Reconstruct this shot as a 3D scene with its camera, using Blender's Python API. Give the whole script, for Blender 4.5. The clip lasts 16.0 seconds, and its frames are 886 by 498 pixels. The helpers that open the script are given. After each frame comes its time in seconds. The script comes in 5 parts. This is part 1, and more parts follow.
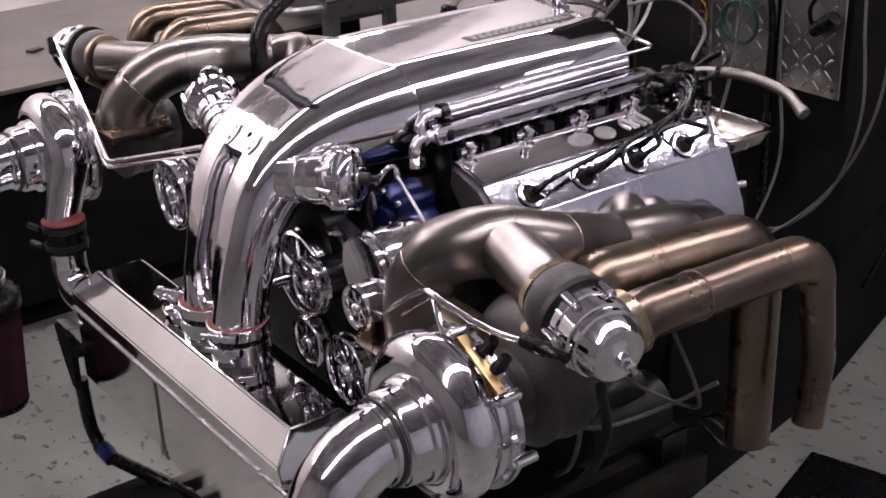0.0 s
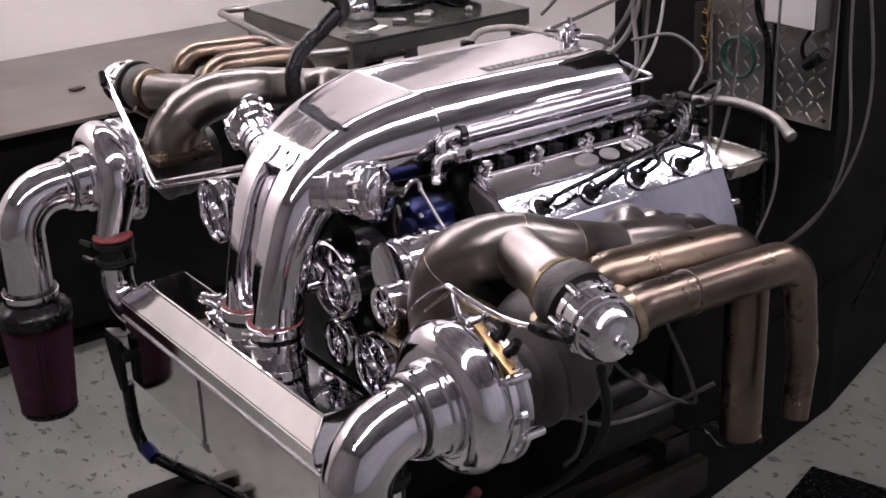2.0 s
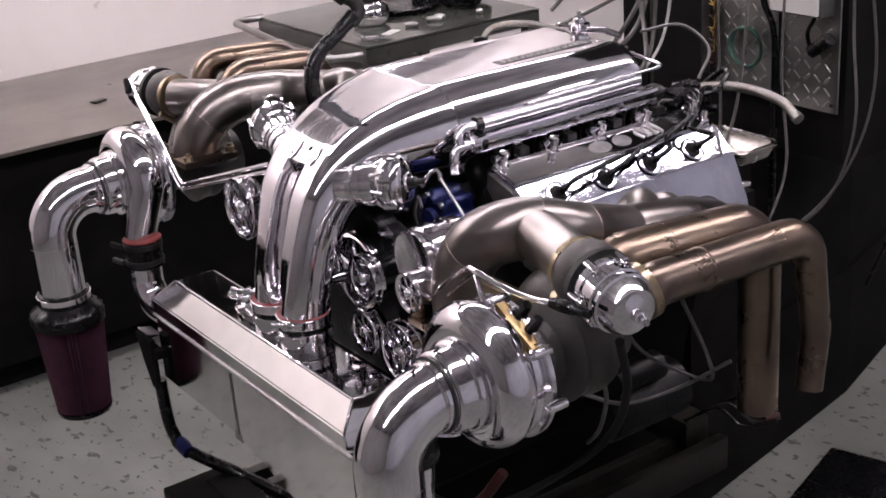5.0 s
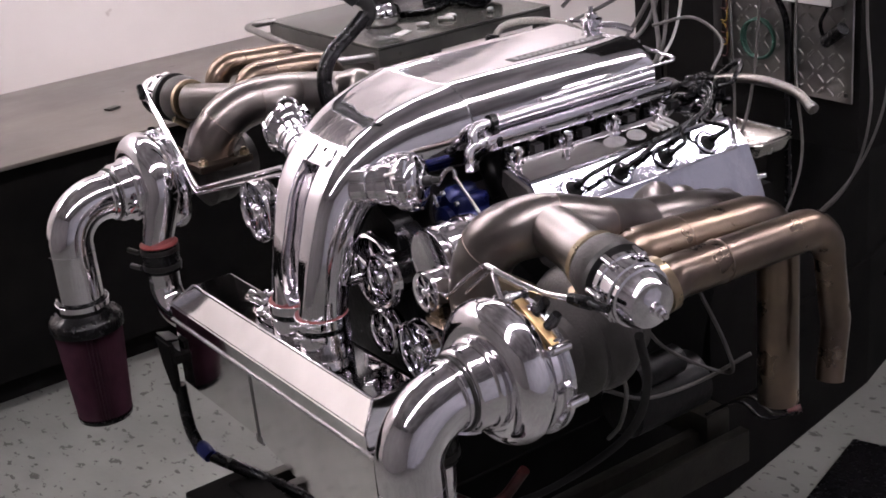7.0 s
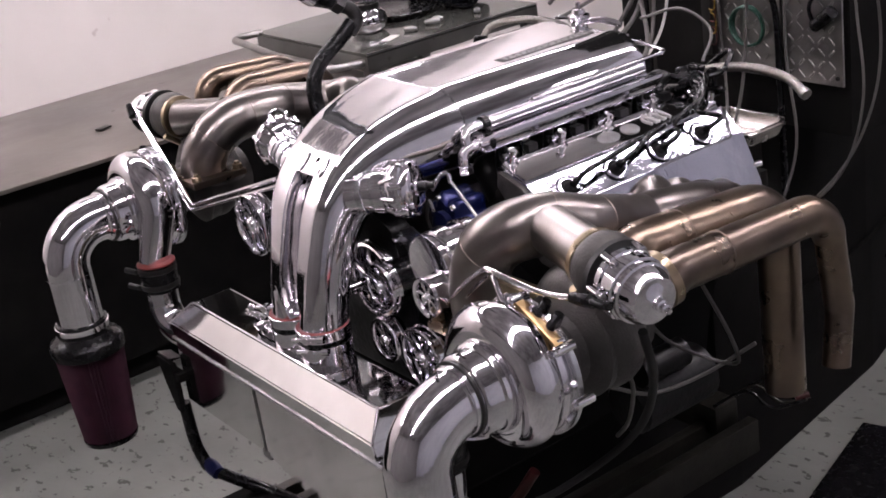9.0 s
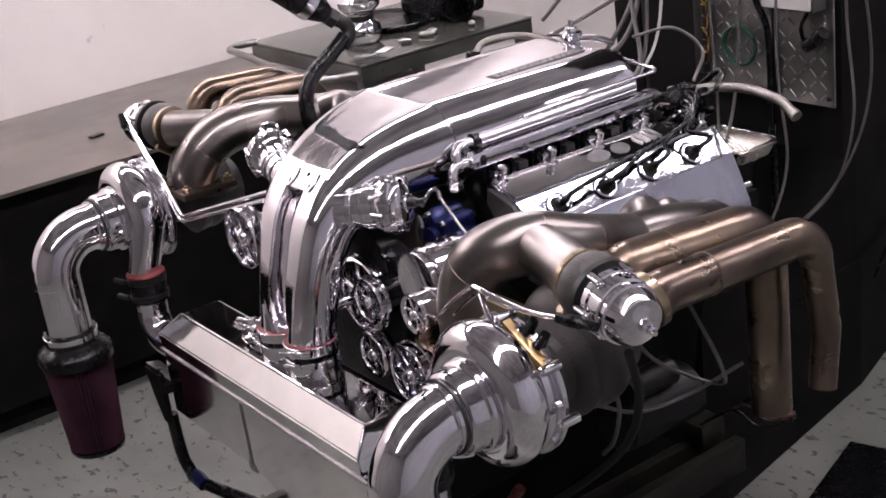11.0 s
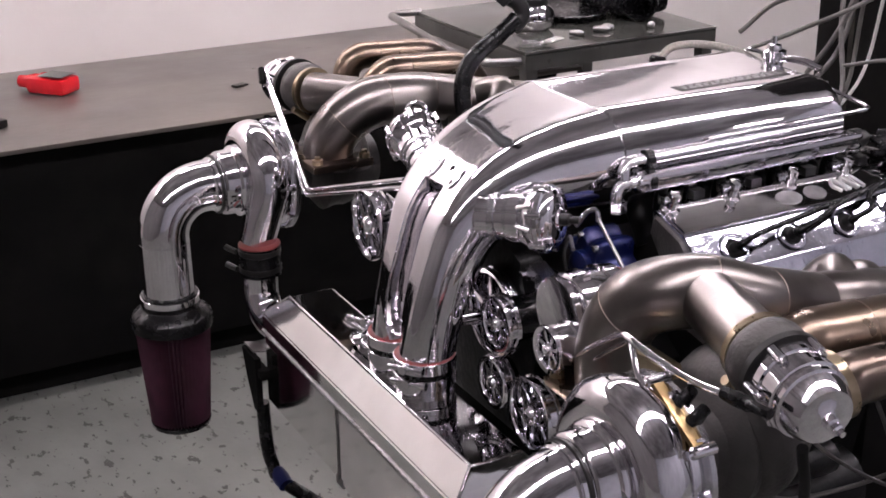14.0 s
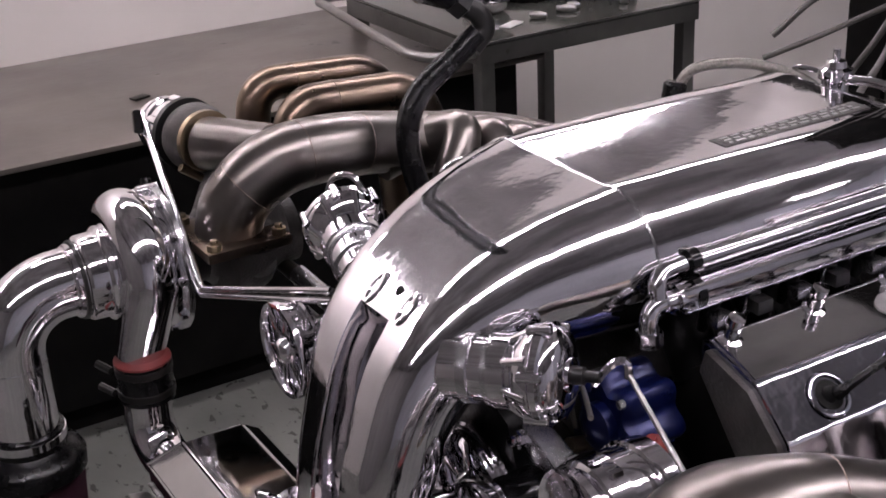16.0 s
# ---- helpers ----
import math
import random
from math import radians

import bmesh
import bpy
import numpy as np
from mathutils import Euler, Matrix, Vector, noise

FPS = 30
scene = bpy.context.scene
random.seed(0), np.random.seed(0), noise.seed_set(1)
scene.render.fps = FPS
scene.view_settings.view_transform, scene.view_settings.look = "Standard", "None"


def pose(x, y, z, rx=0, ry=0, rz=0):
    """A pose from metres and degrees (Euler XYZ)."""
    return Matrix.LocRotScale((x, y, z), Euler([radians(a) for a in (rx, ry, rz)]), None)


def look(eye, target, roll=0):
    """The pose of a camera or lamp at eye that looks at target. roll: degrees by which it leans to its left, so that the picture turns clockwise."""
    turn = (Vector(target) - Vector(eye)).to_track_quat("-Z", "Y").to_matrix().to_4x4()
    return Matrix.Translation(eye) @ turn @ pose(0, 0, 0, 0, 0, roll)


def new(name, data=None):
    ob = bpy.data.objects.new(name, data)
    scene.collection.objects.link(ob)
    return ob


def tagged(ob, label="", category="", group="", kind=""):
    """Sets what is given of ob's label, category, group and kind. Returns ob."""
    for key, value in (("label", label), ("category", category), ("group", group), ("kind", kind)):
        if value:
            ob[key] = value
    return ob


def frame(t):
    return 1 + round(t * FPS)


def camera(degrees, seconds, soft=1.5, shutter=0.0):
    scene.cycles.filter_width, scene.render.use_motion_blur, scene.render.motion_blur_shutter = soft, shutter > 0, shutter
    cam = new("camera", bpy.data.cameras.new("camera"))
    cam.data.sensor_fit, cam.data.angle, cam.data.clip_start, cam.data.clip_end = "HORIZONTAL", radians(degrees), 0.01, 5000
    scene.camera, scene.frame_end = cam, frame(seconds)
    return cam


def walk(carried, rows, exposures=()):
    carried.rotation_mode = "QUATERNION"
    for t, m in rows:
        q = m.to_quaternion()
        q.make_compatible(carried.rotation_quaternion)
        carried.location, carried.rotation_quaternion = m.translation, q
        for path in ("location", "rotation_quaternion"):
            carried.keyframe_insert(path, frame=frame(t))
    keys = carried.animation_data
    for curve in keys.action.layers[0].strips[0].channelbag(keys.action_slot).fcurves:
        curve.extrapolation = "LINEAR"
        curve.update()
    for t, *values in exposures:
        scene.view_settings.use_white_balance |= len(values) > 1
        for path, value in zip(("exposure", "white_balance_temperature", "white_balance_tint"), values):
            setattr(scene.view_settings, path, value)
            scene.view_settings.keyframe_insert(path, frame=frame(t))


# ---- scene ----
cam = camera(37.0, 16.0, soft=1.7)
PATH = [
    (0, (1.822, -0.778, 2.001), (0.348, 0.287, 1.168), -2.0),
    (0.5, (1.879, -0.824, 2.003), (0.398, 0.24, 1.18), -1.4),
    (1, (1.927, -0.851, 2.012), (0.444, 0.236, 1.224), -0.5),
    (1.5, (1.966, -0.878, 2.018), (0.453, 0.181, 1.25), -1.8),
    (2, (2.004, -0.911, 2.024), (0.49, 0.15, 1.261), -2.2),
    (2.5, (2.026, -0.931, 2.028), (0.483, 0.104, 1.286), -2.3),
    (3, (2.04, -0.954, 2.024), (0.477, 0.025, 1.25), -2.4),
    (3.5, (2.053, -0.962, 2.02), (0.512, 0.047, 1.24), -3.1),
    (4, (2.067, -0.971, 2.024), (0.528, 0.083, 1.302), -3.5),
    (4.5, (2.068, -0.968, 2.021), (0.533, 0.081, 1.284), -3.9),
    (7, (2.067, -0.97, 2.015), (0.521, 0.056, 1.269), -5.7),
    (7.5, (2.056, -0.968, 2.009), (0.487, 0.02, 1.259), -7.1),
    (8, (2.056, -0.959, 2.006), (0.502, 0.067, 1.275), -8.5),
    (8.5, (2.055, -0.961, 2.009), (0.506, 0.064, 1.267), -8.7),
    (11, (2.06, -0.951, 2.027), (0.517, 0.089, 1.294), -7.6),
    (11.5, (2.057, -0.95, 2.028), (0.504, 0.081, 1.302), -7.4),
    (12, (2.053, -0.948, 2.027), (0.5, 0.081, 1.3), -7.4),
    (12.5, (2.03, -0.928, 2.024), (0.472, 0.091, 1.292), -6.5),
    (13, (1.967, -0.897, 2.013), (0.38, 0.087, 1.298), -5.0),
    (13.5, (1.876, -0.852, 1.987), (0.263, 0.084, 1.265), -1.7),
    (14, (1.792, -0.805, 1.958), (0.15, 0.065, 1.22), -0.7),
    (14.5, (1.671, -0.703, 1.945), (0.03, 0.119, 1.152), -1.9),
    (15, (1.473, -0.597, 1.935), (-0.172, 0.184, 1.109), -2.0),
    (15.5, (1.279, -0.493, 1.925), (-0.342, 0.339, 1.101), -2.3),
    (16, (1.161, -0.453, 1.905), (-0.423, 0.465, 1.099), -2.8),
]
walk(cam, [(t, look(eye, target, roll)) for t, eye, target, roll in PATH],
     exposures=((0, -0.05), (3.5, 0.03), (7, 0.06), (14, 0.05), (14.5, 0.07), (15, 0.05), (15.5, -0.16), (16, -0.5)))

# ---- world and light ----
world = bpy.data.worlds.new("world")
scene.world = world
world.use_nodes = True
world.node_tree.nodes["Background"].inputs[0].default_value = (0.02, 0.02, 0.022, 1)
world.node_tree.nodes["Background"].inputs[1].default_value = 1.0

# ---- materials ----
def mat(name, colour, rough=0.5, metal=0.0, second=None, scale=8.0, bump=0.0, bump_scale=60.0, rough_var=0.0, fleck=None, fleck_scale=30.0, fleck_cut=0.66, stretch=(1, 1, 1), coat=0.0, emit=0.0, low=0.35, high=0.65):
    """A surface with broad colour drift, fine relief, uneven gloss and, if asked, flecks."""
    m = bpy.data.materials.new(name)
    m.use_nodes = True
    n, l = m.node_tree.nodes, m.node_tree.links
    b = n["Principled BSDF"]
    b.inputs["Base Color"].default_value = (*colour, 1)
    b.inputs["Roughness"].default_value = rough
    b.inputs["Metallic"].default_value = metal
    b.inputs["Coat Weight"].default_value = coat
    if emit:
        b.inputs["Emission Color"].default_value = (*colour, 1)
        b.inputs["Emission Strength"].default_value = emit
        return m
    tc, mp = n.new("ShaderNodeTexCoord"), n.new("ShaderNodeMapping")
    mp.inputs["Scale"].default_value = stretch
    l.new(tc.outputs["Object"], mp.inputs["Vector"])
    out = None
    if second:
        no, rp = n.new("ShaderNodeTexNoise"), n.new("ShaderNodeValToRGB")
        no.inputs["Scale"].default_value, no.inputs["Detail"].default_value = scale, 6
        rp.color_ramp.elements[0].color, rp.color_ramp.elements[1].color = (*colour, 1), (*second, 1)
        rp.color_ramp.elements[0].position, rp.color_ramp.elements[1].position = low, high
        l.new(mp.outputs[0], no.inputs["Vector"])
        l.new(no.outputs["Fac"], rp.inputs[0])
        out = rp.outputs[0]
    if fleck:
        fn, fr, mx = n.new("ShaderNodeTexNoise"), n.new("ShaderNodeValToRGB"), n.new("ShaderNodeMix")
        mx.data_type = "RGBA"
        fn.inputs["Scale"].default_value, fn.inputs["Detail"].default_value, fn.inputs["Roughness"].default_value = fleck_scale, 3, 0.6
        fr.color_ramp.elements[0].position, fr.color_ramp.elements[1].position = fleck_cut, fleck_cut + 0.03
        l.new(mp.outputs[0], fn.inputs["Vector"])
        l.new(fn.outputs["Fac"], fr.inputs[0])
        l.new(fr.outputs[0], mx.inputs["Factor"])
        if out:
            l.new(out, mx.inputs[6])
        else:
            mx.inputs[6].default_value = (*colour, 1)
        mx.inputs[7].default_value = (*fleck, 1)
        out = mx.outputs[2]
    if out:
        l.new(out, b.inputs["Base Color"])
    if rough_var:
        rn, rm = n.new("ShaderNodeTexNoise"), n.new("ShaderNodeMapRange")
        rn.inputs["Scale"].default_value, rn.inputs["Detail"].default_value = scale * 2.3, 5
        rm.inputs["To Min"].default_value, rm.inputs["To Max"].default_value = max(0.02, rough - rough_var), rough + rough_var
        l.new(mp.outputs[0], rn.inputs["Vector"])
        l.new(rn.outputs["Fac"], rm.inputs["Value"])
        l.new(rm.outputs[0], b.inputs["Roughness"])
    if bump:
        bn, bp = n.new("ShaderNodeTexNoise"), n.new("ShaderNodeBump")
        bn.inputs["Scale"].default_value, bn.inputs["Detail"].default_value = bump_scale, 4
        bp.inputs["Strength"].default_value, bp.inputs["Distance"].default_value = bump, 0.01
        l.new(mp.outputs[0], bn.inputs["Vector"])
        l.new(bn.outputs["Fac"], bp.inputs["Height"])
        l.new(bp.outputs[0], b.inputs["Normal"])
    return m


CHROME = mat("polished_aluminium", (0.86, 0.84, 0.87), 0.07, 1, second=(0.77, 0.75, 0.78), scale=9, rough_var=0.04, bump=0.09, bump_scale=15)
SHEET = mat("polished_sheet_aluminium", (0.84, 0.83, 0.82), 0.07, 1, second=(0.72, 0.71, 0.70), scale=9, rough_var=0.035, bump=0.05, bump_scale=6)
COVER = mat("polished_cover_aluminium", (0.70, 0.70, 0.77), 0.09, 1, second=(0.52, 0.52, 0.58), scale=7, rough_var=0.045, bump=0.42, bump_scale=10)
# Near-black for the shade inside bores; the drain hose uses it too.
HOLE = mat("dark_bore", (0.003, 0.003, 0.003), 0.8, 0)
HOSERED = mat("dark_red_hose", (0.06, 0.005, 0.006), 0.4, 0, second=(0.035, 0.004, 0.004), scale=20)
SATIN = mat("satin_aluminium", (0.72, 0.72, 0.73), 0.24, 1, second=(0.6, 0.6, 0.62), scale=14, rough_var=0.08, bump=0.05, bump_scale=120)
CAST = mat("cast_aluminium", (0.38, 0.375, 0.37), 0.4, 1, second=(0.27, 0.265, 0.26), scale=20, rough_var=0.1, bump=0.12, bump_scale=150)
STAINLESS = mat("bare_stainless", (0.25, 0.23, 0.215), 0.30, 1, second=(0.13, 0.112, 0.105), scale=5, rough_var=0.07, bump=0.03, bump_scale=60)
BRONZE = mat("heat_tinted_stainless", (0.25, 0.192, 0.142), 0.29, 1, second=(0.125, 0.100, 0.086), scale=6, rough_var=0.08, bump=0.03, bump_scale=60)
WELD = mat("weld_bead", (0.27, 0.22, 0.19), 0.4, 1, bump=0.3, bump_scale=300)
IRON = mat("cast_iron_grey", (0.07, 0.066, 0.063), 0.5, 0.5, second=(0.105, 0.098, 0.094), scale=18, rough_var=0.1, bump=0.2, bump_scale=220)
BRASS = mat("gold_zinc", (0.40, 0.325, 0.22), 0.3, 1, second=(0.28, 0.225, 0.155), scale=30, rough_var=0.08)
GOLD = mat("gold_anodised", (0.42, 0.30, 0.15), 0.3, 1, second=(0.32, 0.22, 0.11), scale=30, rough_var=0.06)
RUBBER = mat("black_rubber", (0.0035, 0.0035, 0.004), 0.26, 0, second=(0.006, 0.006, 0.0065), scale=30, rough_var=0.08, bump=0.04, bump_scale=200)
RUBBER.node_tree.nodes["Principled BSDF"].inputs["Specular IOR Level"].default_value = 0.3
BLACK = mat("black_painted_steel", (0.006, 0.006, 0.006), 0.4, 0, second=(0.014, 0.013, 0.012), scale=9, rough_var=0.12, bump=0.06, bump_scale=80)
FRAME = mat("worn_dark_steel", (0.012, 0.0112, 0.009), 0.4, 0.5, second=(0.030, 0.028, 0.022), scale=12, rough_var=0.12, bump=0.08, bump_scale=90)
BLOCK = mat("engine_block_black", (0.006, 0.006, 0.0065), 0.35, 0.2, second=(0.012, 0.012, 0.012), scale=16, rough_var=0.1, bump=0.1, bump_scale=90)
BLOCK.node_tree.nodes["Principled BSDF"].inputs["Specular IOR Level"].default_value = 0.2
GLOSS = mat("gloss_black_enamel", (0.004, 0.004, 0.0045), 0.13, 0, second=(0.007, 0.007, 0.0075), scale=14, rough_var=0.05)
BLUE = mat("blue_anodised", (0.003, 0.006, 0.05), 0.3, 0.4, second=(0.004, 0.009, 0.08), scale=18, rough_var=0.08, bump=0.06, bump_scale=60)
RED = mat("red_silicone", (0.22, 0.038, 0.036), 0.45, 0, second=(0.17, 0.03, 0.028), scale=30)
REDP = mat("red_plastic", (0.62, 0.015, 0.02), 0.25, 0, second=(0.5, 0.01, 0.02), scale=12, rough_var=0.05)
GAUZE = mat("red_oiled_gauze", (0.085, 0.024, 0.045), 0.7, 0, second=(0.055, 0.016, 0.03), scale=25, bump=0.3, bump_scale=400)
BRAID = mat("braided_steel", (0.30, 0.285, 0.26), 0.30, 1, second=(0.20, 0.19, 0.175), scale=260, bump=0.35, bump_scale=700)
CABLE = mat("grey_cable", (0.12, 0.113, 0.107), 0.45, 0, second=(0.08, 0.075, 0.07), scale=30)
GREEN = mat("green_wire", (0.01, 0.05, 0.035), 0.45, 0, second=(0.015, 0.07, 0.045), scale=30)
YELLOW = mat("yellow_wire", (0.30, 0.2, 0.03), 0.45, 0)
FLOOR = mat("painted_concrete", (0.212, 0.216, 0.198), 0.35, 0, second=(0.155, 0.158, 0.145), scale=2.2, rough_var=0.14, bump=0.05, bump_scale=35, fleck=(0.05, 0.047, 0.042), fleck_scale=20, fleck_cut=0.605, stretch=(1, 1.6, 1))
BENCH = mat("oiled_steel_plate", (0.21, 0.185, 0.165), 0.33, 0.55, second=(0.14, 0.125, 0.115), scale=2.6, rough_var=0.12, bump=0.05, bump_scale=45, fleck=(0.05, 0.045, 0.04), fleck_scale=9, fleck_cut=0.70, stretch=(1, 0.7, 1))
WALL = mat("white_wall_paint", (0.78, 0.742, 0.705), 0.6, 0, second=(0.70, 0.66, 0.622), scale=1.4, bump=0.06, bump_scale=60, fleck=(0.5, 0.44, 0.4), fleck_scale=5, fleck_cut=0.74)
DIMWALL = mat("grey_wall_paint", (0.19, 0.183, 0.18), 0.6, 0, second=(0.155, 0.148, 0.145), scale=1.4, bump=0.06, bump_scale=60)
# Near-black; the deep shade under bench and engine is put into this colour.
VOID = mat("near_black_matt", (0.005, 0.005, 0.005), 0.75, 0, second=(0.009, 0.0085, 0.008), scale=7, bump=0.05)
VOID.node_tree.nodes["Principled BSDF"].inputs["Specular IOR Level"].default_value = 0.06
# Pale bluish tone for unseen walls, added to brighten the valve cover's reflection.
SIDEWALL = mat("pale_reflector_wall", (0.36, 0.365, 0.40), 0.6, 0, second=(0.30, 0.305, 0.335), scale=1.4, bump=0.06, bump_scale=60)
CARTTOP = mat("glossy_cart_top", (0.11, 0.112, 0.10), 0.14, 0.5, second=(0.07, 0.072, 0.065), scale=5, rough_var=0.08, bump=0.02, fleck=(0.05, 0.045, 0.04), fleck_scale=14, fleck_cut=0.7)
DARKWALL = mat("dark_wall_paint", (0.006, 0.0058, 0.0055), 0.7, 0, second=(0.010, 0.0095, 0.009), scale=2, bump=0.05)
# Light and dark blotches added so polished metal mirrors a varied unseen ceiling.
CEIL = mat("blotched_ceiling", (0.46, 0.45, 0.46), 0.8, 0, second=(0.20, 0.194, 0.20), scale=1.1, bump=0.1, bump_scale=90)
GALV = mat("grey_painted_steel", (0.075, 0.075, 0.07), 0.38, 0.4, second=(0.12, 0.118, 0.11), scale=6, rough_var=0.12, bump=0.06, fleck=(0.06, 0.055, 0.05), fleck_scale=22, fleck_cut=0.68)
TREAD = mat("diamond_plate_aluminium", (0.42, 0.41, 0.40), 0.34, 1, second=(0.32, 0.31, 0.30), scale=10, rough_var=0.1, bump=0.08, bump_scale=120)
TRAY = mat("pressed_aluminium_tray", (0.6, 0.58, 0.55), 0.25, 1, second=(0.45, 0.43, 0.4), scale=12, rough_var=0.1)
TUBE = mat("fluorescent_tube", (1.0, 0.908, 0.985), emit=43.0)
WHITEP = mat("white_enamel", (0.8, 0.79, 0.78), 0.4, 0)
ENGRAVE = mat("frosted_lettering", (0.62, 0.61, 0.61), 0.45, 1, second=(0.5, 0.49, 0.49), scale=60)
PAPER = mat("off_white_plastic", (0.7, 0.69, 0.66), 0.5, 0)

# ---- builders ----
BASE = {}


def thing(name, at, label, category, group="", kind=""):
    ob = new(name)
    ob.empty_display_size = 0.05
    ob.location = at
    BASE[ob] = Vector(at)
    return tagged(ob, label, category, group, kind)


def part(name, bm, material, parent=None, label="", smooth=True):
    me = bpy.data.meshes.new(name)
    if parent:
        bmesh.ops.translate(bm, verts=bm.verts, vec=-BASE[parent])
    bmesh.ops.recalc_face_normals(bm, faces=bm.faces)
    bm.to_mesh(me)
    bm.free()
    if smooth:
        me.shade_smooth()
        me.set_sharp_from_angle(angle=radians(38))
    me.materials.append(material)
    ob = new(name, me)
    if parent:
        ob.parent = parent
        BASE[ob] = BASE[parent]
    return tagged(ob, label)


def spline(pts, per=8):
    """Points of a smooth curve through pts."""
    p = [Vector(q) for q in pts]
    if len(p) == 2 or per < 2:
        return p
    p = [2 * p[0] - p[1], *p, 2 * p[-1] - p[-2]]
    out = []
    for i in range(1, len(p) - 2):
        a, b, c, d = p[i - 1], p[i], p[i + 1], p[i + 2]
        for k in range(per):
            t = k / per
            out.append(0.5 * (2 * b + (c - a) * t + (2 * a - 5 * b + 4 * c - d) * t * t + (3 * b - 3 * c + d - a) * t ** 3))
    return out + [p[-2]]


def bend(a, corner, c, r, n=10):
    """A straight run from a to c round a corner with a bend of radius r."""
    a, k, c = Vector(a), Vector(corner), Vector(c)
    u, v = (a - k).normalized(), (c - k).normalized()
    half = u.angle(v) / 2
    d = r / math.tan(half)
    o = k + (u + v).normalized() * (r / math.sin(half))
    p, q = k + u * d - o, k + v * d - o
    ang = p.angle(q)
    return [a] + [o + (p * math.sin(ang * (1 - i / n)) + q * math.sin(ang * i / n)) / math.sin(ang) for i in range(n + 1)] + [c]


def sweep(pts, r, n=20, bm=None, close=True, hollow=0.0):
    """A round tube along pts; r is a number or one radius for each point. hollow: wall of an open far end."""
    bm = bm or bmesh.new()
    pts = [Vector(p) for p in pts]
    rs = r if isinstance(r, (list, tuple)) else [r] * len(pts)
    if len(rs) != len(pts):
        rs = [np.interp(i / (len(pts) - 1), np.linspace(0, 1, len(rs)), rs) for i in range(len(pts))]
    tan = [(pts[min(i + 1, len(pts) - 1)] - pts[max(i - 1, 0)]).normalized() for i in range(len(pts))]
    ref = tan[0].orthogonal().normalized()
    rings = []
    path = list(zip(pts, tan, rs))
    if hollow:
        path += [(pts[-1], tan[-1], rs[-1] - hollow), (pts[-1] - tan[-1] * 0.12, tan[-1], rs[-1] - hollow)]
    for p, t, q in path:
        ref = (ref - t * ref.dot(t)).normalized()
        side = t.cross(ref)
        rings.append([bm.verts.new(p + (ref * math.cos(2 * math.pi * k / n) + side * math.sin(2 * math.pi * k / n)) * q) for k in range(n)])
    for a, b in zip(rings, rings[1:]):
        for k in range(n):
            bm.faces.new((a[k], a[(k + 1) % n], b[(k + 1) % n], b[k]))
    if close:
        bm.faces.new(rings[0])
        bm.faces.new(rings[-1])
    return bm


def lathe(profile, at, axis, n=40, bm=None, ripple=None, caps=True):
    """A turned body: profile of (way along the axis, radius)."""
    bm = bm or bmesh.new()
    at, w = Vector(at), Vector(axis).normalized()
    u = w.orthogonal().normalized()
    v = w.cross(u)
    rings = []
    for s, r in profile:
        rings.append([bm.verts.new(at + w * s + (u * math.cos(2 * math.pi * k / n) + v * math.sin(2 * math.pi * k / n)) * (r + (ripple if ripple and k % 2 else 0))) for k in range(n)])
    for a, b in zip(rings, rings[1:]):
        for k in range(n):
            bm.faces.new((a[k], a[(k + 1) % n], b[(k + 1) % n], b[k]))
    if caps:
        bm.faces.new(rings[0])
        bm.faces.new(rings[-1])
    return bm


def box(size, m, bevel=0.004, bm=None, seg=2):
    """A box of that size with eased edges at a pose or a place."""
    out = bm or bmesh.new()
    if not isinstance(m, Matrix):
        m = Matrix.Translation(m)
    b = bmesh.new()
    bmesh.ops.create_cube(b, size=1, matrix=Matrix.Diagonal((*size, 1)))
    if bevel:
        bmesh.ops.bevel(b, geom=b.edges, offset=min(bevel, min(size) * 0.45), segments=seg, profile=0.7, affect="EDGES")
    back = {}
    for v in b.verts:
        back[v] = out.verts.new(m @ v.co)
    for f in b.faces:
        out.faces.new([back[v] for v in f.verts])
    b.free()
    return out


def prism(poly, along, m=None, bevel=0.0):
    """A closed outline of points (x, z) carried along y between two values."""
    bm = bmesh.new()
    a = [bm.verts.new((x, along[0], z)) for x, z in poly]
    b = [bm.verts.new((x, along[1], z)) for x, z in poly]
    n = len(poly)
    for k in range(n):
        bm.faces.new((a[k], a[(k + 1) % n], b[(k + 1) % n], b[k]))
    bm.faces.new(a)
    bm.faces.new(b)
    if bevel:
        bmesh.ops.bevel(bm, geom=bm.edges, offset=bevel, segments=2, profile=0.7, affect="EDGES")
    if m:
        bmesh.ops.transform(bm, matrix=m, verts=bm.verts)
    return bm


def prism_up(plan, z0, z1, bevel=0.006):
    """A closed outline of points (x, y) raised between two heights."""
    bm = bmesh.new()
    a = [bm.verts.new((x, y, z0)) for x, y in plan]
    b = [bm.verts.new((x, y, z1)) for x, y in plan]
    n = len(plan)
    for k in range(n):
        bm.faces.new((a[k], a[(k + 1) % n], b[(k + 1) % n], b[k]))
    bm.faces.new(a)
    bm.faces.new(b)
    bmesh.ops.bevel(bm, geom=bm.edges, offset=bevel, segments=2, profile=0.7, affect="EDGES")
    return bm


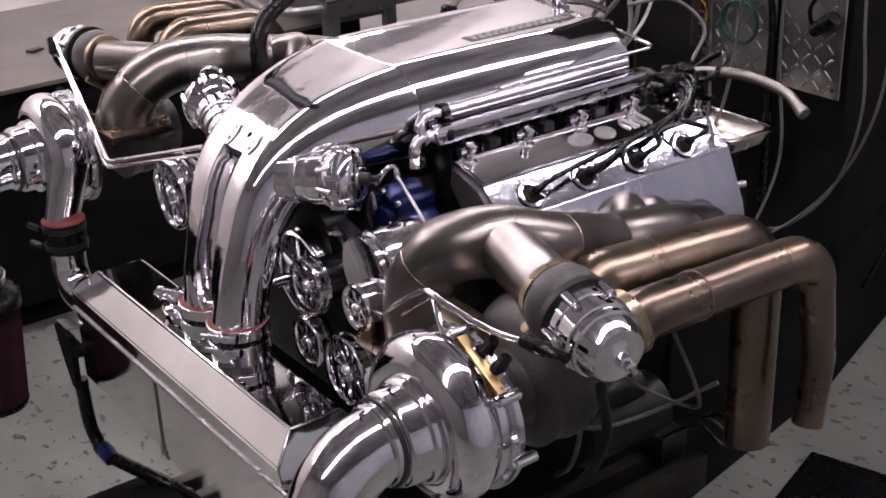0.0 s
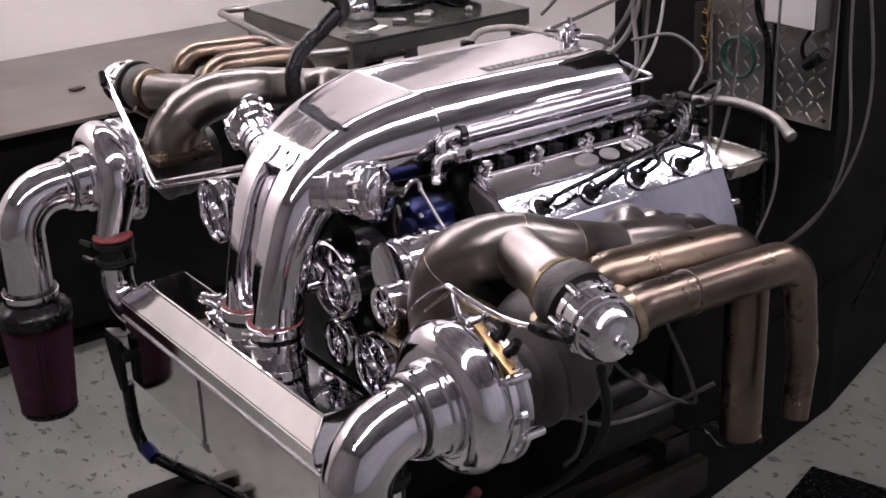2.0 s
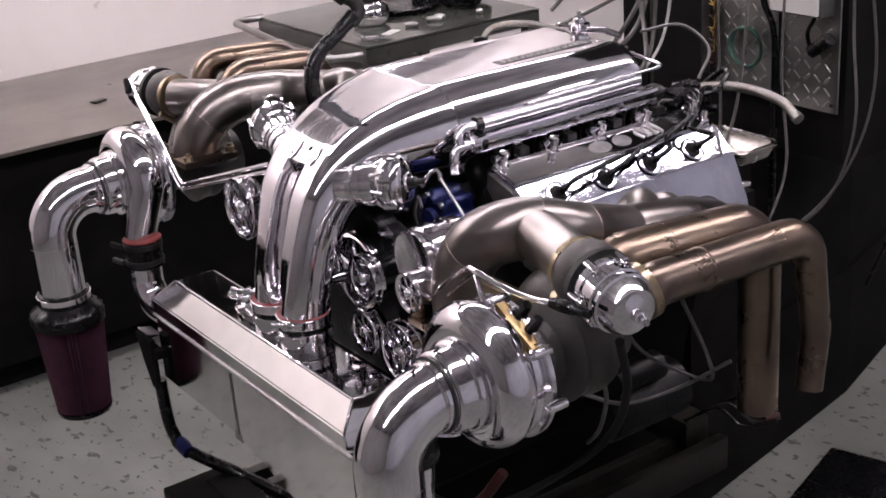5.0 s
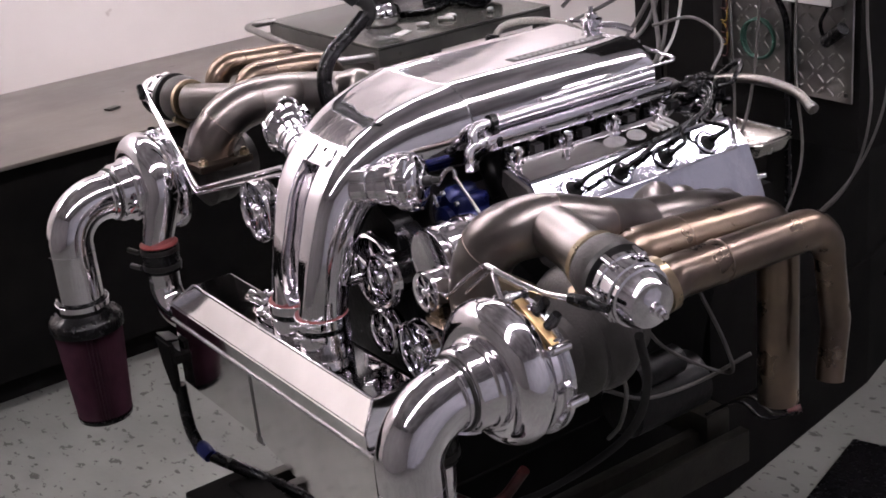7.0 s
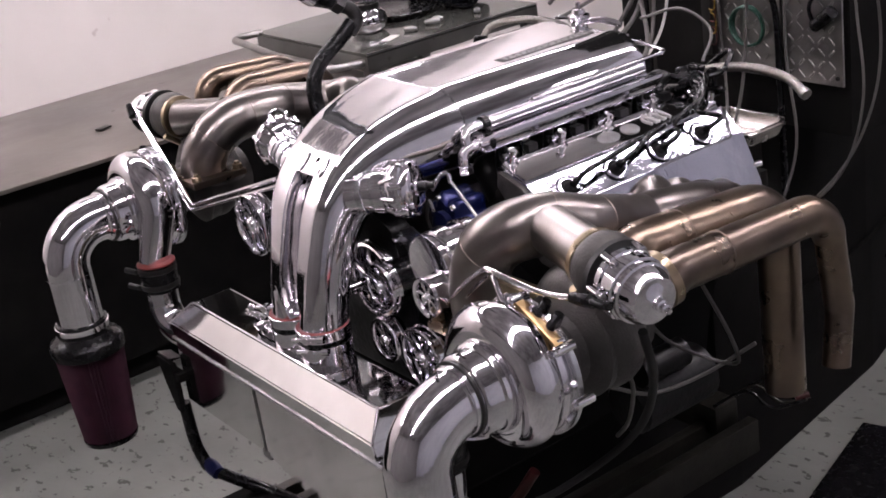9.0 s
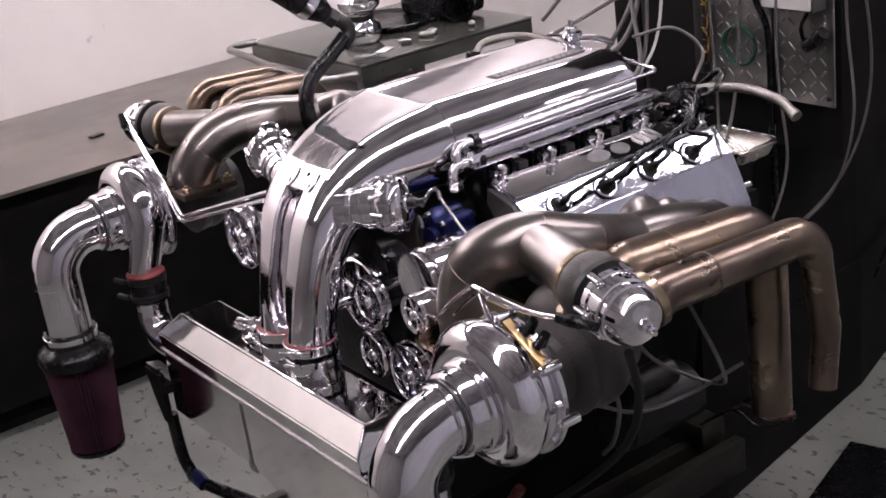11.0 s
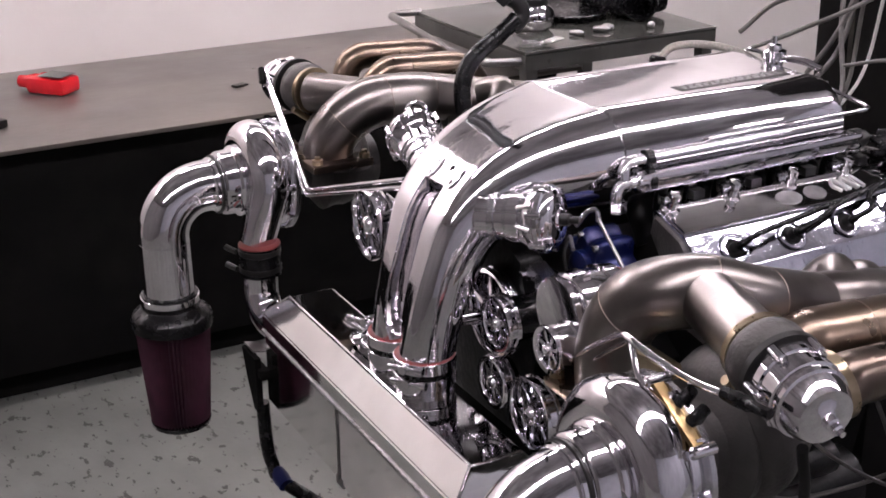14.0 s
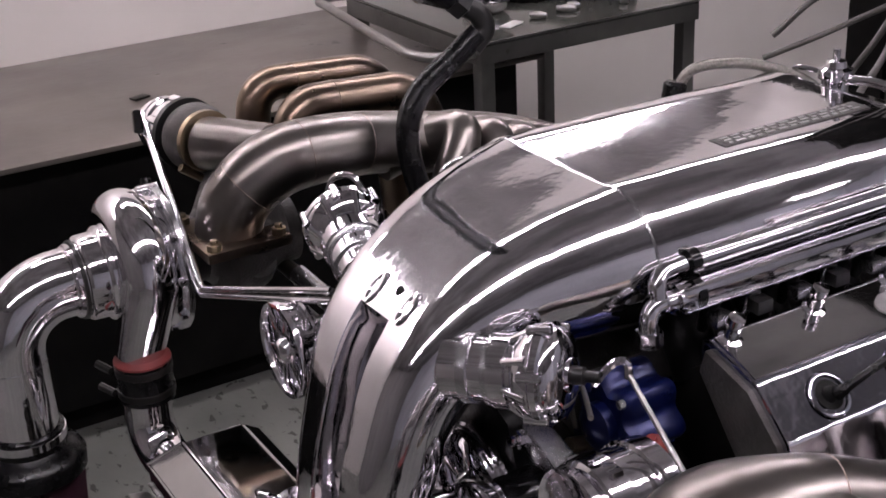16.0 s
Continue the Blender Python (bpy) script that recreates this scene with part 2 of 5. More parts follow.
# ---- room ----
part("floor", box((8.0, 9.0, 0.1), (0.2, 0.6, -0.05), 0), FLOOR)
tagged(bpy.data.objects["floor"], "grey painted concrete workshop floor with chips and stains", "floor", kind="structure")
tagged(part("wall_left", box((0.15, 9.0, 3.2), (-3.005, 0.6, 1.6), 0), WALL), "plain white painted workshop wall behind the bench", "wall", kind="structure")
# Unseen pale section, added only for the valve cover to mirror.
tagged(part("back_reflector", box((3.2, 0.15, 3.2), (2.67, 4.2, 1.6), 0), SIDEWALL), "unseen pale wall section added as a reflector for the valve cover", "wall", kind="structure")
tagged(part("wall_back", box((4.0, 0.15, 3.2), (-0.93, 4.2, 1.6), 0), DARKWALL), "dark painted test cell back wall", "wall", kind="structure")
# Unseen right wall, also kept pale to reflect in the valve cover.
tagged(part("wall_right", box((0.15, 9.0, 3.2), (4.2, 0.6, 1.6), 0), SIDEWALL), "unseen plain grey workshop wall", "wall", kind="structure")
tagged(part("wall_front", box((7.2, 0.15, 3.2), (0.67, -3.8, 1.6), 0), DIMWALL), "unseen plain grey workshop wall", "wall", kind="structure")
tagged(part("ceiling", box((8.0, 9.0, 0.1), (0.2, 0.6, 3.25), 0), CEIL), "unseen grey workshop ceiling, blotches added for varied reflections", "ceiling", kind="structure")


def ceiling_light(x, y, w, drop, long=2.4):
    """A fluorescent fixture, hung from the ceiling on two rods when it drops below it."""
    z = 3.2 - drop
    t = thing("ceiling_light", (x, y, z), "white fluorescent ceiling fixture outside the view, switched on", "ceiling light", "ceiling fluorescent lights")
    part("housing", box((2 * w + 0.10, long, 0.05), (x, y, z - 0.025), 0.01), WHITEP, t)
    for dx in (-w, w):
        part("tube", sweep([(x + dx, y - long / 2 + 0.03, z - 0.072), (x + dx, y + long / 2 - 0.03, z - 0.072)], 0.019, 12), TUBE, t, "glowing fluorescent tube")
    if drop:
        for dy in (-0.9, 0.9):
            part("rod", sweep([(x, y + dy, z), (x, y + dy, 3.2)], 0.006, 8), WHITEP, t)


# Last short fixture is added to light the pale wall the valve cover reflects.
for lx, ly, lw, drop in ((-2.55, -1.25, 0.07, 0.2), (-1.65, 0.7, 0.07, 0.2), (-1.65, 3.0, 0.07, 0.2), (0.97, -1.75, 0.085, 0.0), (0.97, 0.7, 0.085, 0.0), (0.97, 3.0, 0.085, 0.0), (3.0, 2.9, 0.07, 0.0)):
    ceiling_light(lx, ly, lw, drop, 1.2 if lx > 2 else 2.4)

# ---- bench ----
wb = thing("workbench", (-2.44, 0.1, 0), "long steel-topped workbench against the wall, the shade beneath it drawn near-black", "workbench")
part("benchtop", box((0.95, 3.4, 0.014), (-2.453, 0.05, 0.833), 0.003), BENCH, wb, "scratched bare steel plate top")
# Open space under the bench; its shade is drawn as near-black boxes.
part("cabinet", box((0.86, 3.3, 0.726), (-2.49, 0.05, 0.463), 0.004), VOID, wb, "near-black box standing in for the shaded space under the bench")
part("under_bench_dark", box((0.78, 3.2, 0.10), (-2.52, 0.05, 0.05), 0.004), VOID, wb)

# ---- intercooler ----
ic = thing("intercooler", (0, 0.03, 0.66), "polished aluminium box intercooler with welded seams", "intercooler")


def hull(rows):
    """A body through closed outlines, one above the other."""
    bm = bmesh.new()
    rings = [[bm.verts.new(p) for p in r] for r in rows]
    n = len(rings[0])
    for a, b in zip(rings, rings[1:]):
        for k in range(n):
            bm.faces.new((a[k], a[(k + 1) % n], b[(k + 1) % n], b[k]))
    bm.faces.new(rings[0])
    bm.faces.new(rings[-1])
    return bm


def rim(x0, x1, y0, y1, z):
    return [(x0, y0, z), (x1, y0, z), (x1, y1, z), (x0, y1, z)]


tank = hull([rim(-0.397, 0.378, -0.036, 0.13, 0.885), rim(-0.392, 0.372, -0.038, 0.128, 0.922), rim(-0.345, 0.348, 0.0, 0.088, 0.966)])
bmesh.ops.bevel(tank, geom=tank.edges, offset=0.003, segments=2, affect="EDGES")
part("end_tank", tank, SHEET, ic, "mirror polished top tank")
core = hull([[(-0.40, -0.033, 0.735), (-0.06, -0.033, 0.735), (0.38, -0.033, 0.64), (0.38, 0.125, 0.64), (-0.06, 0.125, 0.735), (-0.40, 0.125, 0.735)],
             [(-0.395, -0.033, 0.885), (-0.06, -0.033, 0.885), (0.383, -0.033, 0.885), (0.383, 0.128, 0.885), (-0.06, 0.128, 0.885), (-0.395, 0.128, 0.885)]])
part("core_case", core, SHEET, ic, "polished sheet body")

# ---- intake manifold ----
im = thing("intake_manifold", (0.0, 0.5, 1.2), "polished aluminium twin-barrel intake plenum with twin inlet pipes", "intake manifold")


def twin(stations, n=14):
    """A twin-barrel duct: (x, y, z, pitch of its way in degrees, half spacing, radius)."""
    bm = bmesh.new()
    rings = []
    for x, y, z, tilt, c, r, lim in stations:
        o, up = Vector((x, y, z)), Vector((0, -math.sin(radians(tilt)), math.cos(radians(tilt))))
        ring = []
        for k in range(n + 1):
            a = radians(-lim + 2 * lim * k / n)
            ring.append(o + Vector((c + r * math.cos(a), 0, 0)) + up * r * math.sin(a))
        for k in range(n + 1):
            a = radians(180 - lim + 2 * lim * k / n)
            ring.append(o + Vector((-c + r * math.cos(a), 0, 0)) + up * r * math.sin(a))
        rings.append([bm.verts.new(p) for p in ring])
    m = len(rings[0])
    for a, b in zip(rings, rings[1:]):
        for k in range(m):
            bm.faces.new((a[k], a[(k + 1) % m], b[(k + 1) % m], b[k]))
    bm.faces.new(rings[0])
    bm.faces.new(rings[-1])
    return bm


def elbow(stations, n=12):
    """A twin duct with a flat face: (x, y, z, pitch, half spacing, depth radius, side radius, sweep of the sides, depth of the slot in its face)."""
    bm = bmesh.new()
    rings = []
    for x, y, z, tilt, c, r, rx, lim, slot in stations:
        o, up = Vector((x, y, z)), Vector((0, -math.sin(radians(tilt)), math.cos(radians(tilt))))
        cc = c + r - rx
        arc = [(cc + rx * math.cos(a), r * math.sin(a)) for a in (radians(-lim + 2 * lim * k / n) for k in range(n + 1))]
        w, top = min(0.029, arc[-1][0] - 0.003), arc[-1][1]
        face = [(w + 0.002, top), (w, top - 0.002 - slot * 0.1), (w - 0.002, top - slot), (-w + 0.002, top - slot), (-w, top - 0.002 - slot * 0.1), (-w - 0.002, top)]
        if not slot:
            face = [(q, top) for q, t in face]
        ring = arc + face + [(-u, v) for u, v in reversed(arc)]
        rings.append([bm.verts.new(o + Vector((u, 0, 0)) + up * v) for u, v in ring])
    m = len(rings[0])
    for a, b in zip(rings, rings[1:]):
        for k in range(m):
            bm.faces.new((a[k], a[(k + 1) % m], b[(k + 1) % m], b[k]))
    bm.faces.new(rings[0])
    bm.faces.new(rings[-1])
    return bm


ST = [(0.054, 0.056, 1.02, 89, 0.049, 0.0455, 0.0455, 140), (0.058, 0.070, 1.10, 82, 0.049, 0.046, 0.038, 98), (0.058, 0.090, 1.165, 72, 0.051, 0.048, 0.034, 92), (0.052, 0.117, 1.222, 56, 0.056, 0.052, 0.038, 94),
      (0.046, 0.163, 1.266, 40, 0.064, 0.058, 0.048, 98), (0.037, 0.226, 1.292, 22, 0.074, 0.066, 0.061, 102), (0.026, 0.296, 1.302, 8, 0.086, 0.075, 0.074, 104), (0.016, 0.366, 1.305, 0, 0.096, 0.082, 0.082, 104)]
fine = []
for i in range(len(ST) - 1):
    for k in range(6):
        t = k / 6
        a, b, c, d = ST[max(i - 1, 0)], ST[i], ST[i + 1], ST[min(i + 2, len(ST) - 1)]
        q = [0.5 * (2 * b[j] + (c[j] - a[j]) * t + (2 * a[j] - 5 * b[j] + 4 * c[j] - d[j]) * t * t + (3 * b[j] - 3 * c[j] + d[j] - a[j]) * t ** 3) for j in range(8)]
        fine.append(q + [0.034 if i * 6 + k <= 21 else 0.0])
fine.append(list(ST[-1]) + [0.0])
part("inlet_elbow", elbow(fine, 14), CHROME, im, "polished twin inlet elbow with a sunken slot")
facing = Vector((0, -math.sin(radians(42)), math.cos(radians(42))))
for u, h in ((-0.020, 0.0565), (0.046, 0.0570)):
    plug = lathe([(0, 1.0), (0.0025, 0.98), (0.0035, 0.8), (0.002, 0.62), (0.002, 0.3)], (0, 0, 0), (0, 0, 1), 20)
    for v in plug.verts:
        v.co = Vector((0.046 + u, 0.160, 1.263)) + facing * (h + v.co.z) + Vector((v.co.x * 0.009, 0, 0)) + facing.cross((1, 0, 0)) * v.co.y * 0.021
    part("face_plug", plug, CHROME, im, "polished oval plug")
# Flat near-black disc; the darkness of the hole is only colour.
part("vent_hole", lathe([(0, 0.006), (0.001, 0.006)], Vector((0.062, 0.168, 1.270)) + facing * 0.0572, facing, 16), HOLE, im)
part("plenum", twin([(0.016, 0.370, 1.305, 0, 0.096, 0.081, 104), (0.016, 0.372, 1.305, 0, 0.096, 0.0825, 104), (0.016, 0.80, 1.305, 0, 0.096, 0.0825, 104), (0.016, 0.822, 1.303, 0, 0.095, 0.079, 104), (0.016, 0.832, 1.30, 0, 0.09, 0.068, 104)], 30), CHROME, im, "polished plenum")
part("weld_seam", twin([(0.016, 0.3665, 1.305, 0, 0.096, 0.0815, 104), (0.016, 0.3685, 1.305, 0, 0.096, 0.0832, 104), (0.016, 0.3705, 1.305, 0, 0.096, 0.0815, 104)], 30), SATIN, im)
# dark lettered panel in the valley
bars = bmesh.new()
rnd = random.Random(5)
for row in range(3):
    y = 0.56
    while y < 0.77:
        w = rnd.uniform(0.006, 0.016)
        box((0.0045, w, 0.0015), (0.066 + row * 0.008, y + w / 2, 1.3864), 0, bars)
        y += w + 0.005
part("letter_strip", box((0.030, 0.235, 0.0012), (0.074, 0.667, 1.3853), 0.0005), IRON, im, "dark lettered strip")
tagged(part("engraving", bars, CAST, im, "dark rows of engraved marks"), kind="stuff")
# under the plenum: runners
for k in range(4):
    for s in (-1, 1):
        y = 0.435 + 0.115 * k
        part("runner", sweep(spline([(s * 0.12, y, 1.25), (s * 0.16, y, 1.21), (s * 0.185, y, 1.17)], 5), 0.030, 18), BLOCK, im, "dark cast runner")
# tie bar round the rear of the plenum
part("grab_rail", sweep([(0.199, 0.52, 1.335), (0.200, 0.855, 1.337), (0.195, 0.868, 1.338), (0.180, 0.872, 1.34), (0.07, 0.872, 1.35), (0.058, 0.865, 1.35), (0.052, 0.82, 1.35)], 0.0042, 10), CHROME, im, "polished steel rod")

for dx in (0.005, 0.103):
    cl = thing("hose_coupler", (dx, 0.055, 0.966), "dark silicone hose coupler with red liner and steel clamps", "hose coupler", "couplers on the intercooler")
    part("stub", lathe([(0, 0.048), (0.03, 0.047), (0.062, 0.047)], (dx, 0.055, 0.962), (0, 0, 1), 32), CHROME, cl)
    part("sleeve", lathe([(0.02, 0.0488), (0.066, 0.0488)], (dx, 0.055, 0.962), (0, 0, 1), 32), RUBBER, cl)
    part("liner", lathe([(0.065, 0.046), (0.0655, 0.0492), (0.0675, 0.0492), (0.068, 0.046)], (dx, 0.055, 0.962), (0, 0, 1), 32), RED, cl, "red liner edge")
    for z in (0.982, 1.010):
        part("clamp", lathe([(0, 0.0488), (0.001, 0.0508), (0.018, 0.0508), (0.019, 0.0488)], (dx, 0.055, z), (0, 0, 1), 32), CHROME, cl)

# ---- engine ----
en = thing("engine", (0, 0.6, 0.5), "big black V8 engine with polished heads and billet pulleys", "engine")
# Near-black block and heads; the shade round the engine is in their colour.
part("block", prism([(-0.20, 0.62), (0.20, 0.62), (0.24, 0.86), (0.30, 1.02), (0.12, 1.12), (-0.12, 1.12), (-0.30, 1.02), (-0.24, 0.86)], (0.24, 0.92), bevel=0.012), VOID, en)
part("valley_cover", box((0.30, 0.56, 0.10), (0, 0.58, 1.15), 0.015), IRON, en)


def engine_side(sx):
    P = lambda pts: [(sx * x, z) for x, z in pts]
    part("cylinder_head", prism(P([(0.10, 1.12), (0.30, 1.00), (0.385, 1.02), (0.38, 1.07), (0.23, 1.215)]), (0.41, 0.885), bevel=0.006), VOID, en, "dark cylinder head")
    vc = part("valve_cover", prism(P([(0.236, 1.222), (0.345, 1.085), (0.415, 1.072), (0.408, 1.10), (0.368, 1.189), (0.320, 1.234), (0.250, 1.256), (0.238, 1.250)]), (0.388, 0.892), bevel=0.004), COVER, en, "mirror polished valve cover")
    part("end_plate", prism(P([(0.244, 1.218), (0.345, 1.092), (0.402, 1.082), (0.398, 1.10), (0.360, 1.184), (0.316, 1.226), (0.252, 1.246)]), (0.380, 0.3895), bevel=0.003), IRON, vc, "dull dark end face")
    slope = Vector((sx * 0.070, 0, -0.022)).normalized()
    nrm = Vector((sx * 0.30, 0, 0.954)).normalized()
    mid = Vector((sx * 0.285, 0.635, 1.2465))
    turned = Matrix((slope, (0, 1, 0), nrm)).transposed().to_4x4()
    plate = part("name_plate", box((0.066, 0.49, 0.006), Matrix.Translation(mid) @ turned, 0.003), SHEET, vc, "polished plate with frosted script shapes")
    if sx > 0:
        marks = bmesh.new()
        for dy, w, h in ((-0.02, 0.05, 0.034), (0.035, 0.04, 0.034)):
            lathe([(0, 1), (0.0012, 1)], (0, 0, 0), (0, 0, 1), 28, marks)
            vs = marks.verts[-56:]
            for v in vs:
                v.co = mid + slope * (0.006 + v.co.x * h * 0.5) + Vector((0, dy + v.co.y * w * 0.5, 0)) + nrm * (0.0034 + v.co.z)
            marks.verts.ensure_lookup_table()
        for dy in (0.085, 0.105, 0.122):
            sweep(spline([mid + slope * a + Vector((0, dy + b, 0)) + nrm * 0.004 for a, b in ((0.016, 0), (-0.004, -0.006), (-0.016, 0.004), (0.0, 0.01), (0.016, 0.012))], 5), 0.0024, 6, marks)
        tagged(part("script_mark", marks, ENGRAVE, vc), kind="stuff")
    for k in range(5):
        y = 0.405 + 0.118 * k
        o = Vector((sx * 0.262, y, 1.255))
        bolt = part("bolt", lathe([(0, 0.0135), (0.003, 0.0135), (0.005, 0.0085), (0.017, 0.0085), (0.018, 0.006), (0.022, 0.006), (0.023, 0.009), (0.031, 0.009), (0.032, 0.005)], o, nrm, 12), CHROME, vc)
    part("bolt", lathe([(0, 0.012), (0.006, 0.012), (0.008, 0.007), (0.024, 0.006)], (sx * 0.385, 0.888, 1.122), (sx * 0.4, 0.9, 0.1), 12), CHROME, vc)
    part("bolt", lathe([(0, 0.012), (0.006, 0.012), (0.008, 0.007), (0.024, 0.006)], (sx * 0.298, 0.880, 1.240), (sx * 0.24, 0, 0.97), 12), CHROME, vc)
    wn = Vector((sx * 0.66, 0, 0.75))
    for k in range(4):
        y = 0.462 + 0.113 * k
        o = Vector((sx * 0.3475, y, 1.2105))
        wl = part("plug_well", lathe([(0.0, 0.0255), (0.0025, 0.025), (0.0035, 0.0235), (0.0035, 0.0205), (0.001, 0.0192)], o, wn, 28), COVER, vc, "polished spark plug well")
        # Wide flat base paints the shaded bore; the narrow stalk is the boot.
        part("plug_boot", lathe([(0.001, 0.0165), (0.0016, 0.0163), (0.0018, 0.009), (0.010, 0.007), (0.014, 0.005)], o, wn, 20), HOLE, wl, "black plug boot on a flat disc coloured as the shaded bore")
    if sx > 0:
        part("port_plate", box((0.012, 0.50, 0.07), (sx * 0.388, 0.62, 1.04), 0.003), CAST, en)


engine_side(1)
engine_side(-1)

# ---- turbo side ----


def turbo_side(sx):
    M = lambda x, y, z: (sx * x, y, z)
    cx, cy, cz = (0.648, 0.05, 1.106) if sx > 0 else (0.63, 0.05, 1.11)
    ex, ey, ez = (0.650, -0.124, 1.092) if sx > 0 else (0.63, -0.146, 1.11)
    tb = thing("turbocharger", M(cx, 0.12, cz - 0.12), "large turbocharger with polished compressor cover and cast turbine housing", "turbocharger", "twin turbochargers")
    pts, rad = [], []
    for k in range(49):
        a = radians(-170 + 350 * k / 48)
        R = 0.076 + 0.005 * k / 48
        pts.append(M(cx + R * math.cos(a), cy, cz + R * math.sin(a)))
        rad.append(0.031 + 0.010 * k / 48)
    for k in range(1, 6):
        pts.append(M(cx - 0.082 + 0.002 * k, cy - 0.006 * k, cz - 0.022 * k))
        rad.append(0.041 - 0.0010 * k)
    part("compressor_scroll", sweep(pts, rad, 24), CHROME, tb, "polished compressor scroll")
    part("compressor_cover", lathe([(-0.045, 0.10), (-0.035, 0.104), (-0.02, 0.10), (0.0, 0.09), (0.016, 0.074), (0.022, 0.0665), (0.027, 0.0645), (0.031, 0.0660), (0.034, 0.0690), (0.039, 0.0715), (0.045, 0.0715), (0.049, 0.0690), (0.051, 0.0655), (0.054, 0.0645), (0.074, 0.0640), (0.078, 0.0615), (0.080, 0.057), (0.086, 0.0555), (0.094, 0.0555), (0.096, 0.0515)], M(cx, cy, cz), (0, -1, 0), 56), CHROME, tb)
    part("collar_ring", lathe([(0, 0.056), (0.001, 0.0590), (0.006, 0.0590), (0.007, 0.056)], M(cx, cy - 0.081, cz), (0, -1, 0), 48), BLACK, tb)
    part("backplate", lathe([(0, 0.108), (0.002, 0.112), (0.010, 0.112), (0.012, 0.108)], M(cx, 0.094, cz), (0, 1, 0), 56), SATIN, tb)
    part("bearing_housing", lathe([(0, 0.07), (0.02, 0.05), (0.05, 0.05), (0.07, 0.07)], M(cx, 0.105, cz), (0, 1, 0), 32), IRON, tb)
    pts, rad = [], []
    for k in range(41):
        a = radians(-150 + 330 * k / 40)
        pts.append(M(cx + 0.062 * math.cos(a), 0.225, cz + 0.012 + 0.062 * math.sin(a)))
        rad.append(0.032 + 0.020 * k / 40)
    part("turbine_scroll", sweep(pts, rad, 20), IRON, tb, "dull grey cast turbine housing")
    part("turbine_body", lathe([(0, 0.06), (0.02, 0.088), (0.06, 0.08), (0.11, 0.055), (0.14, 0.055)], M(cx, 0.165, cz), (0, 1, 0), 36), IRON, tb)

    el = thing("intake_elbow", M(cx, -0.14, 0.89), "polished aluminium intake elbow pipe", "intake pipe", "turbo intake elbows")
    part("pipe", sweep(bend(M(cx, -0.04, cz), M(ex, ey, ez), M(ex, ey, ez - 0.225), 0.088, 16), 0.051, 40), CHROME, el)
    part("weld", lathe([(-0.002, 0.0505), (0, 0.0513), (0.002, 0.0505)], M(ex, ey, ez - 0.10), (0, 0, 1), 40), CHROME, el, "polished weld seam")
    part("bead", lathe([(-0.003, 0.0505), (0, 0.0535), (0.003, 0.0505)], M(cx, -0.046, cz), (0, 1, 0.02), 40), CHROME, el)
    af = thing("air_filter", M(ex, ey, ez - 1.11 + 0.615), "red pleated cone air filter with black rubber ends", "air filter", "cone air filters")
    part("media", lathe([(0.012, 0.061), (0.225, 0.076)], M(ex, ey, ez - 1.11 + 0.605), (0, 0, 1), 104, ripple=-0.014), GAUZE, af, "dark red pleated gauze")
    part("end_cap", lathe([(0, 0.05), (0.003, 0.060), (0.012, 0.062), (0.014, 0.05)], M(ex, ey, ez - 1.11 + 0.603), (0, 0, 1), 48), RUBBER, af)
    part("collar", lathe([(0, 0.070), (0.004, 0.081), (0.024, 0.082), (0.032, 0.078), (0.04, 0.066), (0.048, 0.058), (0.075, 0.057), (0.076, 0.05)], M(ex, ey, ez - 1.11 + 0.825), (0, 0, 1), 48), RUBBER, af)
    part("clamp", lathe([(0, 0.0565), (0.001, 0.059), (0.013, 0.059), (0.014, 0.0565)], M(ex, ey, ez - 1.11 + 0.882), (0, 0, 1), 48), CHROME, af)

    wg = thing("wastegate", M(0.74, 0.19, 1.20), "wastegate with dull body and polished finned cap", "wastegate", "wastegates")
    ax = M(1, -0.16, -0.14) if sx > 0 else M(1, -0.16, -0.03)
    o = M(0.690, 0.208, 1.250) if sx > 0 else M(0.680, 0.206, 1.258)
    sc = 0.88 if sx > 0 else 0.92
    along = lambda prof: [(d * sc, q * 0.98) for d, q in prof]
    part("body", lathe(along([(0.0, 0.042), (0.006, 0.045), (0.014, 0.0515), (0.026, 0.0545), (0.040, 0.0545), (0.052, 0.051), (0.058, 0.046), (0.066, 0.045)]), o, ax, 40), IRON, wg, "dull cast valve body")
    part("v_band", lathe([(-0.005, 0.041), (-0.004, 0.0475), (0.006, 0.0475), (0.007, 0.041)], o, ax, 40), BRASS, wg, "gold v-band clamp")
    part("v_band_bolt", lathe([(-0.02, 0.007), (0.02, 0.007), (0.021, 0.004), (0.03, 0.004)], Vector(o) + Vector(M(0.0, -0.03, -0.045)), (0, 0.8, -0.6), 8), BRASS, wg)
    part("flange", lathe(along([(0.060, 0.045), (0.061, 0.0575), (0.072, 0.0575), (0.075, 0.047)]), o, ax, 40), BLACK, wg, "black clamp flange")
    cap = part("cap", lathe(along([(0.075, 0.044), (0.076, 0.0505), (0.092, 0.0505), (0.094, 0.0475), (0.112, 0.0475), (0.114, 0.0505), (0.124, 0.0505), (0.126, 0.0465), (0.131, 0.046), (0.1325, 0.0485), (0.139, 0.0485), (0.141, 0.045), (0.156, 0.0425), (0.170, 0.036), (0.173, 0.013), (0.176, 0.0095), (0.188, 0.0095), (0.190, 0.006), (0.194, 0.0075), (0.199, 0.0075), (0.201, 0.0045), (0.208, 0.004)]), o, ax, 48), CHROME, wg, "polished stepped aluminium cap")
    axn = Vector(ax).normalized()
    u = axn.orthogonal().normalized()
    v = axn.cross(u)
